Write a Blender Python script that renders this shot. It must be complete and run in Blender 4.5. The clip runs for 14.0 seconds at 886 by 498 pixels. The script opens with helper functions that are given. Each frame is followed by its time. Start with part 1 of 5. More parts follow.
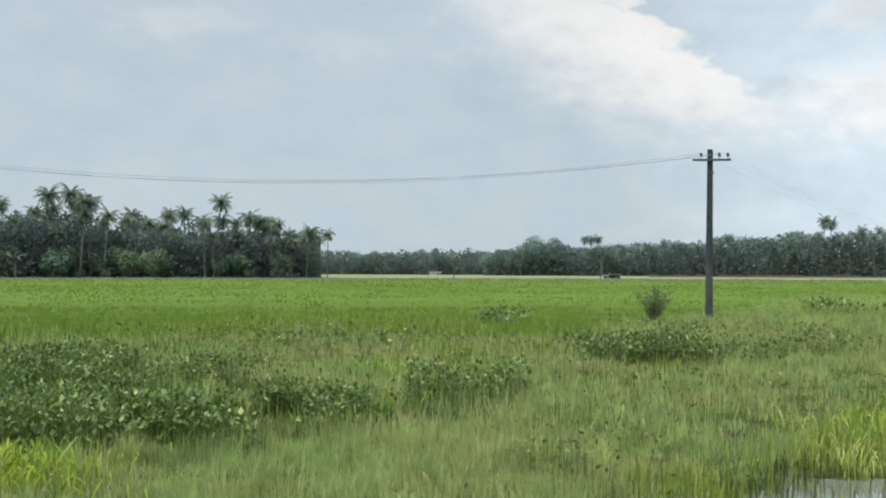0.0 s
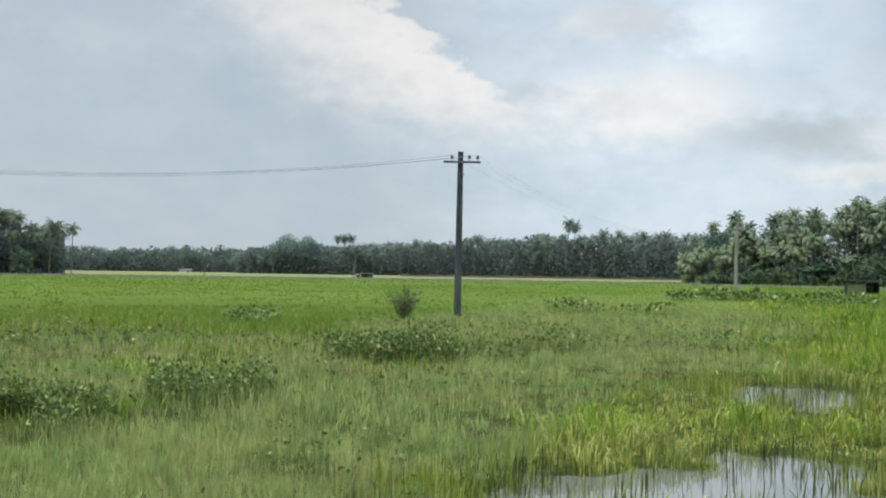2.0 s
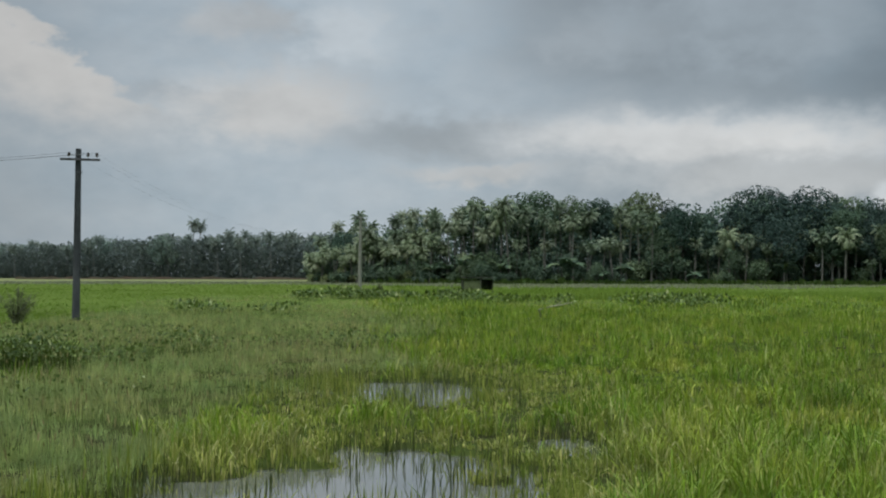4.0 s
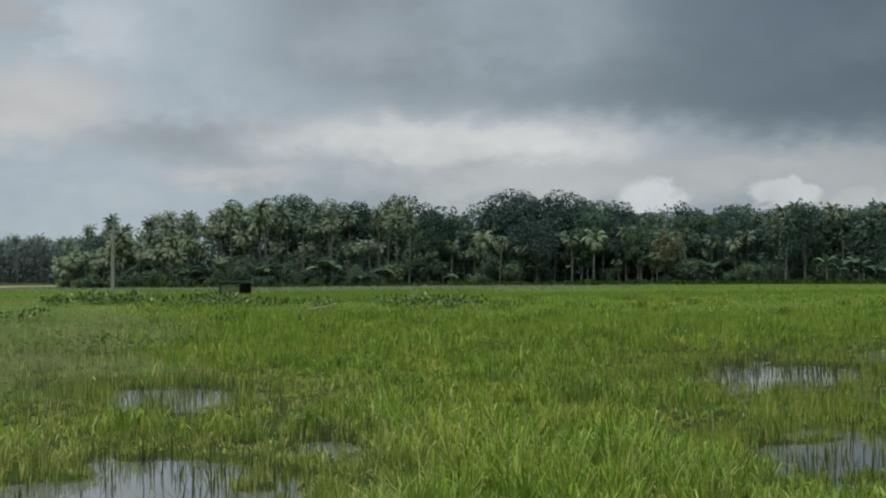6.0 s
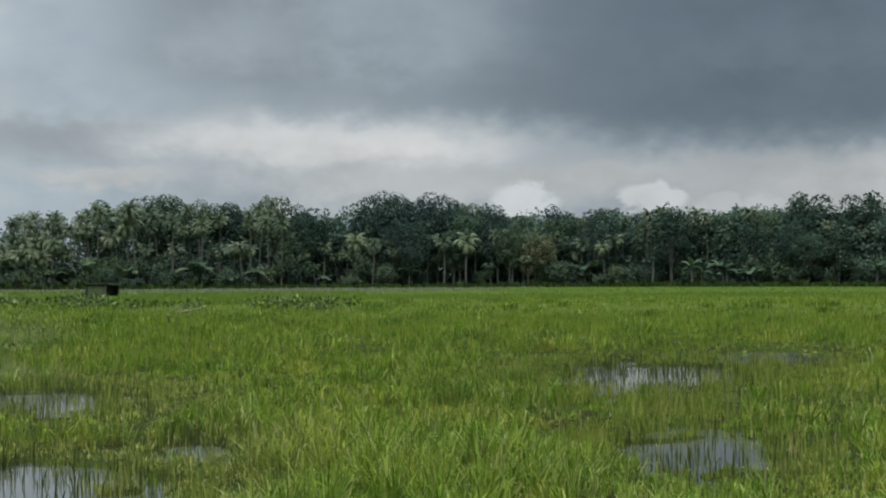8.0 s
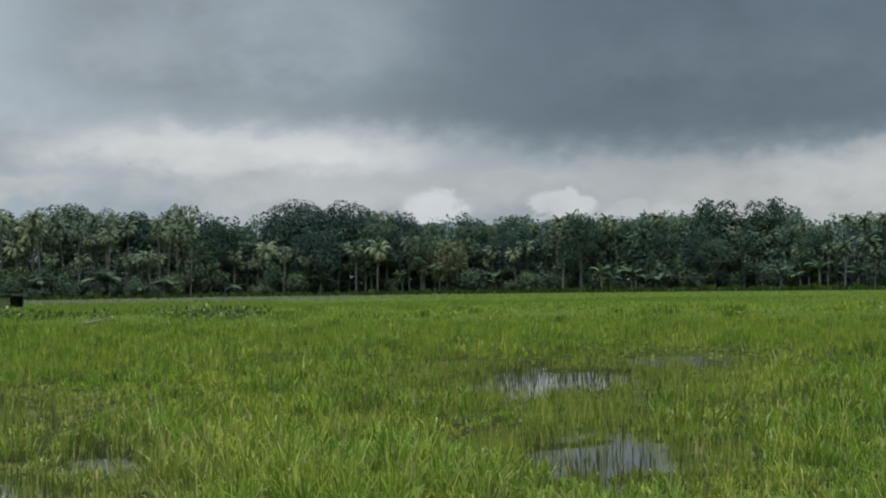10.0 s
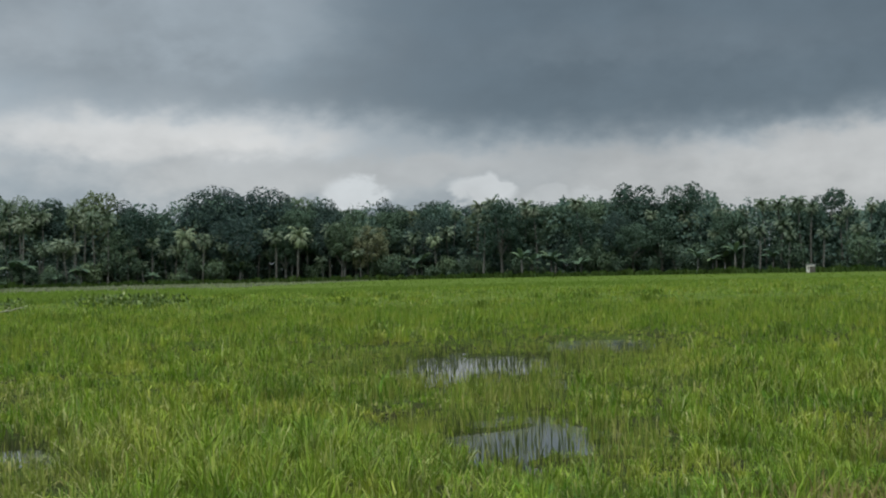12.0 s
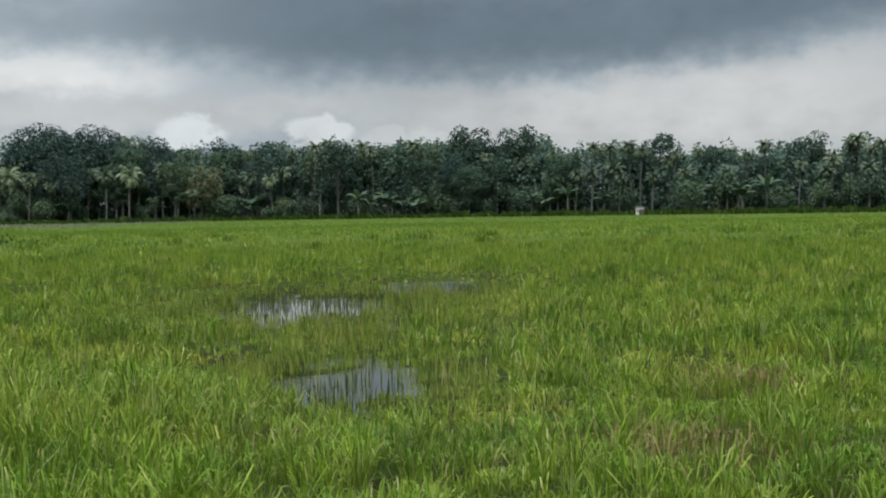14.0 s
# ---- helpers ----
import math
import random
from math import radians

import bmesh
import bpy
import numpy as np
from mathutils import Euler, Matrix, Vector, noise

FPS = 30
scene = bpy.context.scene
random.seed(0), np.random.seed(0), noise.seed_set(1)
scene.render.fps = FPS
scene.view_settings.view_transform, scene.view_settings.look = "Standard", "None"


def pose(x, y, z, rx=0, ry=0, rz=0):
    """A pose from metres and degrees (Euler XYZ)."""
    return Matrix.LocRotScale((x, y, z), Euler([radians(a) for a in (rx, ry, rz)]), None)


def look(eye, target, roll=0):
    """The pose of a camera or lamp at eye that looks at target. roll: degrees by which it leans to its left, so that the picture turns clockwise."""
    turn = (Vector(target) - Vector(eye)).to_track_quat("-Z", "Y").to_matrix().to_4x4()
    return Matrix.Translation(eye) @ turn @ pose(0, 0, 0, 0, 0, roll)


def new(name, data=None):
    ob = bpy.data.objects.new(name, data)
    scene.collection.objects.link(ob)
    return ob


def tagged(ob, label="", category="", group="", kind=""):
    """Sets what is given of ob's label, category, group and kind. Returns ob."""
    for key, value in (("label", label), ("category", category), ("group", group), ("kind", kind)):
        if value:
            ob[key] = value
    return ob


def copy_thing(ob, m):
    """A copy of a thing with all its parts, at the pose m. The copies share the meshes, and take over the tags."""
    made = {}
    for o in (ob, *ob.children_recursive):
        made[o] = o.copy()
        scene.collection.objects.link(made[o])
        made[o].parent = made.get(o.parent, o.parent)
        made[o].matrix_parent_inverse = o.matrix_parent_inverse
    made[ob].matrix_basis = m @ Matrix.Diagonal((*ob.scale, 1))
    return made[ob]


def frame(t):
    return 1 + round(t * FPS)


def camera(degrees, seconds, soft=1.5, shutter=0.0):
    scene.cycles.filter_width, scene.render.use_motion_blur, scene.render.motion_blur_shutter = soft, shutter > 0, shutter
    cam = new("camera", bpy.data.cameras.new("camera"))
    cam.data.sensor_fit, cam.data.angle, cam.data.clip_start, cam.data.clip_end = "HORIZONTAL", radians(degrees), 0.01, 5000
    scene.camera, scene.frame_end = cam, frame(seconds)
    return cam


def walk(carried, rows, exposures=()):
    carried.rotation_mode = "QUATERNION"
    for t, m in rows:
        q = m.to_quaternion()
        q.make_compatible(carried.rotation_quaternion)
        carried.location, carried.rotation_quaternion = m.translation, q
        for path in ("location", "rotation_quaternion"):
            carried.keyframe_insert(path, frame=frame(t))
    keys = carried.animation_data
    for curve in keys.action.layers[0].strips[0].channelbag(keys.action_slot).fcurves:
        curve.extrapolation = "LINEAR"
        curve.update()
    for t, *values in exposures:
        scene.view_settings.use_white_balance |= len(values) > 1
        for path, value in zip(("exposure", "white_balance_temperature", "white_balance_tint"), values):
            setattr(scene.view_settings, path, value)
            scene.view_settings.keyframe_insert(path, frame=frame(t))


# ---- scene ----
cam = camera(37.64, 14.0, soft=2.05)
walk(cam, [
    (0.0, pose(-0.000, -0.000, 2.099, 90.969, -0.190, 0.005)),
    (0.2, pose(0.014, -0.000, 2.101, 91.010, -0.397, -0.572)),
    (0.5, pose(0.036, -0.001, 2.103, 91.003, -0.662, -2.471)),
    (0.7, pose(0.040, 0.014, 2.096, 90.989, -0.804, -4.000)),
    (1.0, pose(0.047, 0.036, 2.087, 91.003, -0.885, -5.785)),
    (1.2, pose(0.056, 0.072, 2.087, 90.989, -0.912, -6.730)),
    (1.5, pose(0.068, 0.126, 2.088, 91.001, -0.855, -8.194)),
    (1.7, pose(0.080, 0.143, 2.094, 90.996, -0.830, -9.227)),
    (2.0, pose(0.099, 0.169, 2.103, 91.000, -0.812, -10.840)),
    (2.3, pose(0.128, 0.200, 2.107, 91.065, -0.776, -12.231)),
    (2.5, pose(0.148, 0.220, 2.110, 91.135, -0.677, -12.921)),
    (2.7, pose(0.160, 0.245, 2.113, 91.146, -0.720, -14.035)),
    (2.8, pose(0.166, 0.257, 2.114, 91.167, -0.655, -15.045)),
    (3.0, pose(0.178, 0.282, 2.117, 91.125, -0.462, -18.036)),
    (3.2, pose(0.189, 0.300, 2.115, 91.166, -0.418, -21.257)),
    (3.5, pose(0.207, 0.327, 2.112, 91.190, -0.342, -24.310)),
    (3.7, pose(0.197, 0.318, 2.110, 91.163, -0.249, -25.580)),
    (4.0, pose(0.183, 0.306, 2.109, 91.131, -0.140, -27.194)),
    (4.2, pose(0.195, 0.333, 2.112, 91.157, -0.201, -28.298)),
    (6.3, pose(0.185, 0.361, 2.096, 91.238, 0.425, -39.026)),
    (6.5, pose(0.200, 0.362, 2.093, 91.245, 0.394, -39.775)),
    (7.0, pose(0.182, 0.345, 2.097, 91.218, 0.256, -41.563)),
    (7.5, pose(0.192, 0.348, 2.098, 91.226, 0.214, -42.590)),
    (7.7, pose(0.193, 0.346, 2.098, 91.254, 0.267, -42.925)),
    (9.8, pose(0.203, 0.318, 2.092, 91.593, 0.577, -46.682)),
    (10.0, pose(0.202, 0.311, 2.096, 91.600, 0.796, -47.277)),
    (10.5, pose(0.186, 0.295, 2.093, 91.570, 0.943, -49.116)),
    (11.0, pose(0.169, 0.271, 2.101, 91.467, 1.047, -50.328)),
    (11.5, pose(0.198, 0.283, 2.095, 91.291, 1.137, -50.719)),
    (12.0, pose(0.243, 0.312, 2.095, 90.918, 1.247, -50.756)),
    (12.5, pose(0.318, 0.346, 2.085, 90.472, 1.249, -50.493)),
    (12.8, pose(0.384, 0.354, 2.078, 90.143, 1.081, -49.612)),
    (13.0, pose(0.427, 0.359, 2.073, 89.648, 0.998, -48.922)),
    (13.2, pose(0.430, 0.357, 2.071, 89.045, 1.042, -48.825)),
    (13.5, pose(0.433, 0.354, 2.068, 88.739, 0.992, -50.077)),
    (13.7, pose(0.433, 0.353, 2.075, 88.527, 0.962, -52.930)),
    (13.8, pose(0.432, 0.352, 2.079, 88.434, 0.973, -54.669)),
    (14.0, pose(0.432, 0.351, 2.086, 88.200, 0.983, -57.931)),
], exposures=[
    (0.0, 0.93), (0.3, 0.98), (1.5, 0.96), (2.0, 0.84), (2.5, 0.55), (3.0, 0.27), (3.5, 0.19), (4.0, 0.14), (6.5, 0.11), (10.0, 0.16), (13.0, 0.23), (14.0, 0.36),])

# ---------------------------------------------------------------- world and sun
SUN_AZ, SUN_EL = -112.0, 60.0          # clockwise from +Y, above the horizon


def make_world():
    w = bpy.data.worlds.new("overcast_sky")
    scene.world = w
    w.use_nodes = True
    nt = w.node_tree
    nt.nodes.clear()

    nd = nt.nodes.new

    def put(sock, v):
        if isinstance(v, (int, float)):
            sock.default_value = v
        else:
            nt.links.new(v, sock)

    def m(op, a, b=0.0, c=0.0):
        n = nd("ShaderNodeMath")
        n.operation = op
        put(n.inputs[0], a), put(n.inputs[1], b), put(n.inputs[2], c)
        return n.outputs[0]

    def step(v, lo, hi):
        n = nd("ShaderNodeMapRange")
        n.interpolation_type = "SMOOTHSTEP"
        put(n.inputs["Value"], v)
        put(n.inputs["From Min"], lo), put(n.inputs["From Max"], hi)
        return n.outputs[0]

    def fbm(scale, detail, rough, squash=1.0):
        mp = nd("ShaderNodeMapping")
        mp.inputs["Scale"].default_value = (1, 1, squash)
        nt.links.new(tc.outputs["Generated"], mp.inputs["Vector"])
        n = nd("ShaderNodeTexNoise")
        nt.links.new(mp.outputs[0], n.inputs["Vector"])
        n.inputs["Scale"].default_value, n.inputs["Detail"].default_value, n.inputs["Roughness"].default_value = scale, detail, rough
        return m("SUBTRACT", n.outputs["Fac"], 0.5)

    tc = nd("ShaderNodeTexCoord")
    sep = nd("ShaderNodeSeparateXYZ")
    nt.links.new(tc.outputs["Generated"], sep.inputs[0])
    x, y, z = sep.outputs
    az0 = m("MULTIPLY", m("ARCTAN2", x, y), 57.2958)
    el0 = m("MULTIPLY", m("ARCSINE", z), 57.2958)
    wide, mid, fine = fbm(7, 4, 0.55, 2.2), fbm(17, 4, 0.55, 1.7), fbm(46, 3, 0.5, 1.6)
    az = m("ADD", az0, m("ADD", m("MULTIPLY", mid, 6.0), m("MULTIPLY", fine, 1.4)))
    el = m("ADD", el0, m("ADD", m("MULTIPLY", wide, 2.2), m("MULTIPLY", fine, 1.3)))
    crisp_az = m("ADD", az0, m("ADD", m("MULTIPLY", fine, 2.2), m("MULTIPLY", mid, 1.2)))
    crisp_el = m("ADD", el0, m("ADD", m("MULTIPLY", fine, 1.6), m("MULTIPLY", mid, 1.0)))

    def less(v):
        return m("SUBTRACT", 1.0, v)

    def both(*vs):
        out = vs[0]
        for v in vs[1:]:
            out = m("MULTIPLY", out, v)
        return out

    def puff(a, e, sa, se, crisp=False):
        u = m("DIVIDE", m("SUBTRACT", crisp_az if crisp else az, a), sa)
        v = m("DIVIDE", m("SUBTRACT", crisp_el if crisp else el, e), se)
        g = m("EXPONENT", m("MULTIPLY", m("ADD", m("MULTIPLY", u, u), m("MULTIPLY", v, v)), -1.0))
        return step(g, 0.27, 0.62) if crisp else step(g, 0.05, 0.85)

    def blend(a, b, f):
        return m("ADD", a, m("MULTIPLY", f, m("SUBTRACT", b, a)))

    # each layer of cloud: where it lies, its brightness, how white (1) or blue-grey (0) it is
    bright = m("ADD", 0.322, m("MULTIPLY", step(az0, 6.0, 20.0), 0.105))
    bright = m("SUBTRACT", bright, m("MULTIPLY", step(az0, 24.0, 38.0), 0.105))
    white = m("ADD", 0.5, m("MULTIPLY", mid, 0.4))
    across = m("ADD", m("MULTIPLY", m("SUBTRACT", crisp_az, 7.0), 0.545), m("MULTIPLY", m("SUBTRACT", crisp_el, 12.0), 0.838))
    deep = m("ADD", m("MULTIPLY", m("SUBTRACT", az, 7.0), 0.545), m("MULTIPLY", m("SUBTRACT", el, 12.0), 0.838))
    bank = both(step(deep, -7.0, -0.8), less(step(across, -0.3, 0.45)), step(el, 4.6, 8.2), step(az, -5.0, 4.0), less(step(az, 13.5, 18.0)))
    rim = m("POWER", m("DIVIDE", m("SUBTRACT", az0, 59.5), 11.5), 2.0)
    rise = m("SUBTRACT", m("SUBTRACT", el, rim), 5.2)
    shelf = m("SUBTRACT", el, m("SUBTRACT", 8.7, m("MULTIPLY", m("SUBTRACT", az0, 29.0), 0.14)))
    layers = [
        (both(puff(-11.0, 10.6, 3.0, 0.6), 0.6), 0.37, 0.7), (both(puff(-5.0, 9.9, 3.4, 0.7), 0.5), 0.36, 0.7),
        (bank, 0.44, 0.97), (both(puff(10.5, 9.6, 5.5, 2.4), bank), 0.475, 1.0),
        (both(puff(15.8, 7.9, 1.8, 0.45), 0.8), 0.30, 0.5),
        (puff(19.6, 7.3, 4.8, 1.7), 0.50, 0.93), (puff(18.2, 10.8, 2.4, 0.9), 0.42, 0.75), (puff(22.9, 10.5, 2.2, 1.6), 0.51, 0.66),
        (both(step(az, 26.5, 34.0), step(shelf, -0.4, 1.5)), 0.27, 0.5),
        (both(puff(33.5, 10.2, 3.0, 1.2), 0.6), 0.37, 0.6),
        (puff(28.5, 6.1, 6.0, 1.0), 0.32, 0.62),
        (puff(29.0, 4.5, 3.6, 0.5), 0.45, 0.84), (puff(38.5, 5.9, 8.5, 1.35), 0.56, 0.9), (both(puff(41.5, 5.5, 4.0, 0.8), 0.8), 0.62, 0.95),
        (both(step(az, 45.0, 60.0), less(step(rise, -0.9, 0.6)), step(el0, 0.5, 3.0)), 0.40, 0.84),
        (puff(42.5, 4.2, 8.0, 1.3), 0.46, 0.82), (puff(50.0, 4.6, 6.0, 0.7), 0.40, 0.8), (both(puff(70.0, 4.6, 9.0, 1.6), 0.8), 0.49, 0.9),
        (puff(46.9, 3.3, 1.6, 0.9, True), 0.57, 0.78), (puff(52.4, 3.35, 1.7, 0.85, True), 0.54, 0.8), (both(puff(55.5, 3.0, 1.1, 0.7, True), 0.7), 0.47, 0.8), (both(puff(57.3, 3.1, 0.9, 0.65, True), 0.7), 0.47, 0.8),
        (both(step(rise, -0.5, 1.7), step(az, 37.0, 55.0), less(step(el0, 16.0, 30.0))), 0.145, 0.14),
        (both(puff(41.0, 11.0, 5.5, 2.4), 0.75), 0.36, 0.5), (both(puff(60.0, 9.6, 9.0, 1.0), 0.4), 0.18, 0.3)]
    for where, value, tone in layers:
        bright, white = blend(bright, value, where), blend(white, tone, where)
    calm = m("ADD", 0.45, m("MULTIPLY", step(az0, 2.0, 16.0), 0.55))
    billow = m("ADD", m("MULTIPLY", wide, 0.28), m("ADD", m("MULTIPLY", mid, 0.34), m("MULTIPLY", fine, 0.14)))
    bright = m("MULTIPLY", bright, m("ADD", 1.0, m("MULTIPLY", billow, calm)))
    hue = nd("ShaderNodeMix")
    hue.data_type = "RGBA"
    put(hue.inputs[0], white)
    hue.inputs[6].default_value, hue.inputs[7].default_value = (0.71, 1.0, 1.25, 1), (1.0, 0.995, 0.975, 1)
    cover = nd("ShaderNodeVectorMath")
    cover.operation = "SCALE"
    nt.links.new(hue.outputs[2], cover.inputs[0])
    put(cover.inputs[3], bright)
    # an overcast sky is about three times as bright overhead as near the horizon
    up = m("ADD", 1.0, m("MULTIPLY", step(el0, 12.0, 70.0), 3.9))
    sky = nd("ShaderNodeTexSky")
    sky.sky_type, sky.sun_disc = "NISHITA", False
    sky.sun_elevation, sky.sun_rotation = radians(SUN_EL), radians(SUN_AZ)
    bg_sky, bg_cloud, mix, out = nd("ShaderNodeBackground"), nd("ShaderNodeBackground"), nd("ShaderNodeMixShader"), nd("ShaderNodeOutputWorld")
    nt.links.new(sky.outputs[0], bg_sky.inputs[0])
    bg_sky.inputs[1].default_value = 0.07
    nt.links.new(cover.outputs[0], bg_cloud.inputs[0])
    put(bg_cloud.inputs[1], up)
    mix.inputs[0].default_value = 0.94
    nt.links.new(bg_sky.outputs[0], mix.inputs[1]), nt.links.new(bg_cloud.outputs[0], mix.inputs[2])
    nt.links.new(mix.outputs[0], out.inputs[0])


make_world()
sun = bpy.data.lights.new("sun", "SUN")
sun.energy, sun.angle, sun.color = 1.7, radians(11), (1.0, 0.95, 0.86)
sa, se = radians(SUN_AZ), radians(SUN_EL)
new("sun", sun).matrix_world = look((200 * math.sin(sa) * math.cos(se), 200 * math.cos(sa) * math.cos(se), 200 * math.sin(se)), (0, 0, 0))


# ---------------------------------------------------------------- materials
def shader(name):
    mat = bpy.data.materials.new(name)
    mat.use_nodes = True
    nt = mat.node_tree
    return mat, nt, nt.nodes["Principled BSDF"]


def noise_node(nt, scale, detail=4, rough=0.6, stretch=(1, 1, 1)):
    geo = nt.nodes.new("ShaderNodeNewGeometry")
    mp = nt.nodes.new("ShaderNodeMapping")
    mp.inputs["Scale"].default_value = stretch
    n = nt.nodes.new("ShaderNodeTexNoise")
    n.inputs["Scale"].default_value, n.inputs["Detail"].default_value, n.inputs["Roughness"].default_value = scale, detail, rough
    nt.links.new(geo.outputs["Position"], mp.inputs[0])
    nt.links.new(mp.outputs[0], n.inputs["Vector"])
    return n.outputs["Fac"]


def ramp_node(nt, fac, stops):
    r = nt.nodes.new("ShaderNodeValToRGB")
    nt.links.new(fac, r.inputs[0])
    cr = r.color_ramp
    while len(cr.elements) < len(stops):
        cr.elements.new(0.5)
    for e, (p, c) in zip(cr.elements, stops):
        e.position, e.color = p, (*c, 1)
    return r.outputs[0]


def mix_node(nt, fac, a, b, mode="MIX"):
    n = nt.nodes.new("ShaderNodeMix")
    n.data_type, n.blend_type = "RGBA", mode
    for sock, v in ((n.inputs[0], fac), (n.inputs[6], a), (n.inputs[7], b)):
        if isinstance(v, tuple):
            sock.default_value = (*v, 1)
        elif isinstance(v, (int, float)):
            sock.default_value = v
        else:
            nt.links.new(v, sock)
    return n.outputs[2]


def leaf_material(name, stops, patch_stops, patch_scale, patch=0.5, translucent=0.35, rough=0.55, by_object=0.0, tuft=0.0, gloss=0.14, glow=(0.24, 0.34, 0.03)):
    """Leaves: each leaf has its own shade, patches of metres vary, thin enough to let light through."""
    mat, nt, bs = shader(name)
    geo = nt.nodes.new("ShaderNodeNewGeometry")
    own = ramp_node(nt, geo.outputs["Random Per Island"], stops)
    if by_object:
        info = nt.nodes.new("ShaderNodeObjectInfo")
        area = ramp_node(nt, info.outputs["Random"], patch_stops)
        col = mix_node(nt, by_object, own, area)
    else:
        area = ramp_node(nt, noise_node(nt, patch_scale, 5, 0.65), patch_stops)
        col = mix_node(nt, patch, own, area)
        if tuft:
            # by noise, shaded gaps and bright tufts are multiplied into the colour
            col = mix_node(nt, 0.85, col, ramp_node(nt, noise_node(nt, tuft * 1.7, 5, 0.68), [(0.3, (0.24, 0.28, 0.30)), (0.5, (0.95, 0.95, 0.95)), (0.68, (1.65, 1.55, 1.4))]), "MULTIPLY")
    nt.links.new(col, bs.inputs["Base Color"])
    bs.inputs["Roughness"].default_value = rough
    bs.inputs["Specular IOR Level"].default_value = gloss
    tr = nt.nodes.new("ShaderNodeBsdfTranslucent")
    nt.links.new(mix_node(nt, 0.35, col, glow), tr.inputs[0])
    mx = nt.nodes.new("ShaderNodeMixShader")
    mx.inputs[0].default_value = translucent
    nt.links.new(bs.outputs[0], mx.inputs[1]), nt.links.new(tr.outputs[0], mx.inputs[2])
    nt.links.new(mx.outputs[0], nt.nodes["Material Output"].inputs["Surface"])
    return mat


def rough_material(name, stops, scale, rough=0.85, bump=0.3, stretch=(1, 1, 1), metal=0.0):
    mat, nt, bs = shader(name)
    big, small = noise_node(nt, scale, 5, 0.65, stretch), noise_node(nt, scale * 9, 4, 0.6, stretch)
    col = ramp_node(nt, big, stops)
    nt.links.new(mix_node(nt, 0.35, col, ramp_node(nt, small, [(0.3, tuple(c * 0.55 for c in stops[0][1])), (0.75, stops[-1][1])])), bs.inputs["Base Color"])
    bs.inputs["Roughness"].default_value, bs.inputs["Metallic"].default_value = rough, metal
    if rough > 0.8:
        bs.inputs["Specular IOR Level"].default_value = 0.08
    b = nt.nodes.new("ShaderNodeBump")
    b.inputs["Strength"].default_value, b.inputs["Distance"].default_value = bump, 0.02
    nt.links.new(small, b.inputs["Height"]), nt.links.new(b.outputs[0], bs.inputs["Normal"])
    return mat


# darkest blades carry the shade between tufts in their own colour
RICE = leaf_material("rice_blade", [(0.0, (0.02, 0.06, 0.006)), (0.26, (0.08, 0.17, 0.012)), (0.58, (0.225, 0.335, 0.038)), (0.82, (0.37, 0.42, 0.11)), (0.92, (0.33, 0.27, 0.115)), (1.0, (0.62, 0.60, 0.34))],
                     [(0.34, (0.045, 0.145, 0.012)), (0.5, (0.165, 0.275, 0.022)), (0.64, (0.315, 0.335, 0.048))], 0.42, 0.55, 0.26, 0.5, tuft=1.3)
STRAW = leaf_material("bank_grass_blade", [(0.0, (0.05, 0.09, 0.015)), (0.3, (0.155, 0.215, 0.04)), (0.65, (0.30, 0.335, 0.085)), (0.85, (0.40, 0.365, 0.165)), (1.0, (0.60, 0.55, 0.33))],
                      [(0.35, (0.135, 0.215, 0.032)), (0.5, (0.245, 0.295, 0.055)), (0.66, (0.32, 0.295, 0.105))], 0.5, 0.42, 0.28, 0.5, tuft=1.3)
FAR_RICE = leaf_material("young_rice_blade", [(0.0, (0.119, 0.2, 0.0304)), (0.6, (0.142, 0.228, 0.0361)), (1.0, (0.171, 0.246, 0.0494))],
                         [(0.35, (0.116, 0.195, 0.0304)), (0.6, (0.16, 0.231, 0.0418))], 0.05, 0.5, 0.06, gloss=0.02)
REED = leaf_material("reed_blade", [(0.0, (0.175, 0.247, 0.0924)), (0.45, (0.262, 0.342, 0.123)), (0.75, (0.335, 0.386, 0.154)), (0.88, (0.33, 0.297, 0.141)), (1.0, (0.485, 0.455, 0.238))],
                     [(0.36, (0.165, 0.272, 0.0968)), (0.46, (0.252, 0.342, 0.123)), (0.54, (0.315, 0.346, 0.136)), (0.63, (0.276, 0.238, 0.119))], 0.22, 0.6, 0.25, 0.6, tuft=1.1, gloss=0.06)
TUSSOCK = leaf_material("tussock_blade", [(0.0, (0.045, 0.095, 0.012)), (0.7, (0.09, 0.15, 0.02)), (1.0, (0.17, 0.22, 0.04))],
                        [(0.35, (0.05, 0.10, 0.012)), (0.65, (0.11, 0.16, 0.02))], 0.2, 0.4, 0.25)
STEM = leaf_material("dead_stem", [(0.0, (0.02, 0.028, 0.012)), (0.7, (0.05, 0.075, 0.02)), (1.0, (0.12, 0.14, 0.04))],
                     [(0.35, (0.025, 0.035, 0.012)), (0.65, (0.07, 0.09, 0.025))], 0.8, 0.4, 0.15)
SEDGE = leaf_material("sedge_blade", [(0.0, (0.055, 0.10, 0.018)), (0.4, (0.17, 0.235, 0.035)), (0.75, (0.27, 0.30, 0.06)), (1.0, (0.42, 0.38, 0.16))],
                      [(0.35, (0.10, 0.18, 0.022)), (0.65, (0.22, 0.23, 0.05))], 0.6, 0.45, 0.2)
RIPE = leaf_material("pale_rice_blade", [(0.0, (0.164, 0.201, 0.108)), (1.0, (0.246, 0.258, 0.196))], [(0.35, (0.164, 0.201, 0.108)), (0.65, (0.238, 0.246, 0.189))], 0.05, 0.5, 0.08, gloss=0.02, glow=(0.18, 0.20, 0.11))
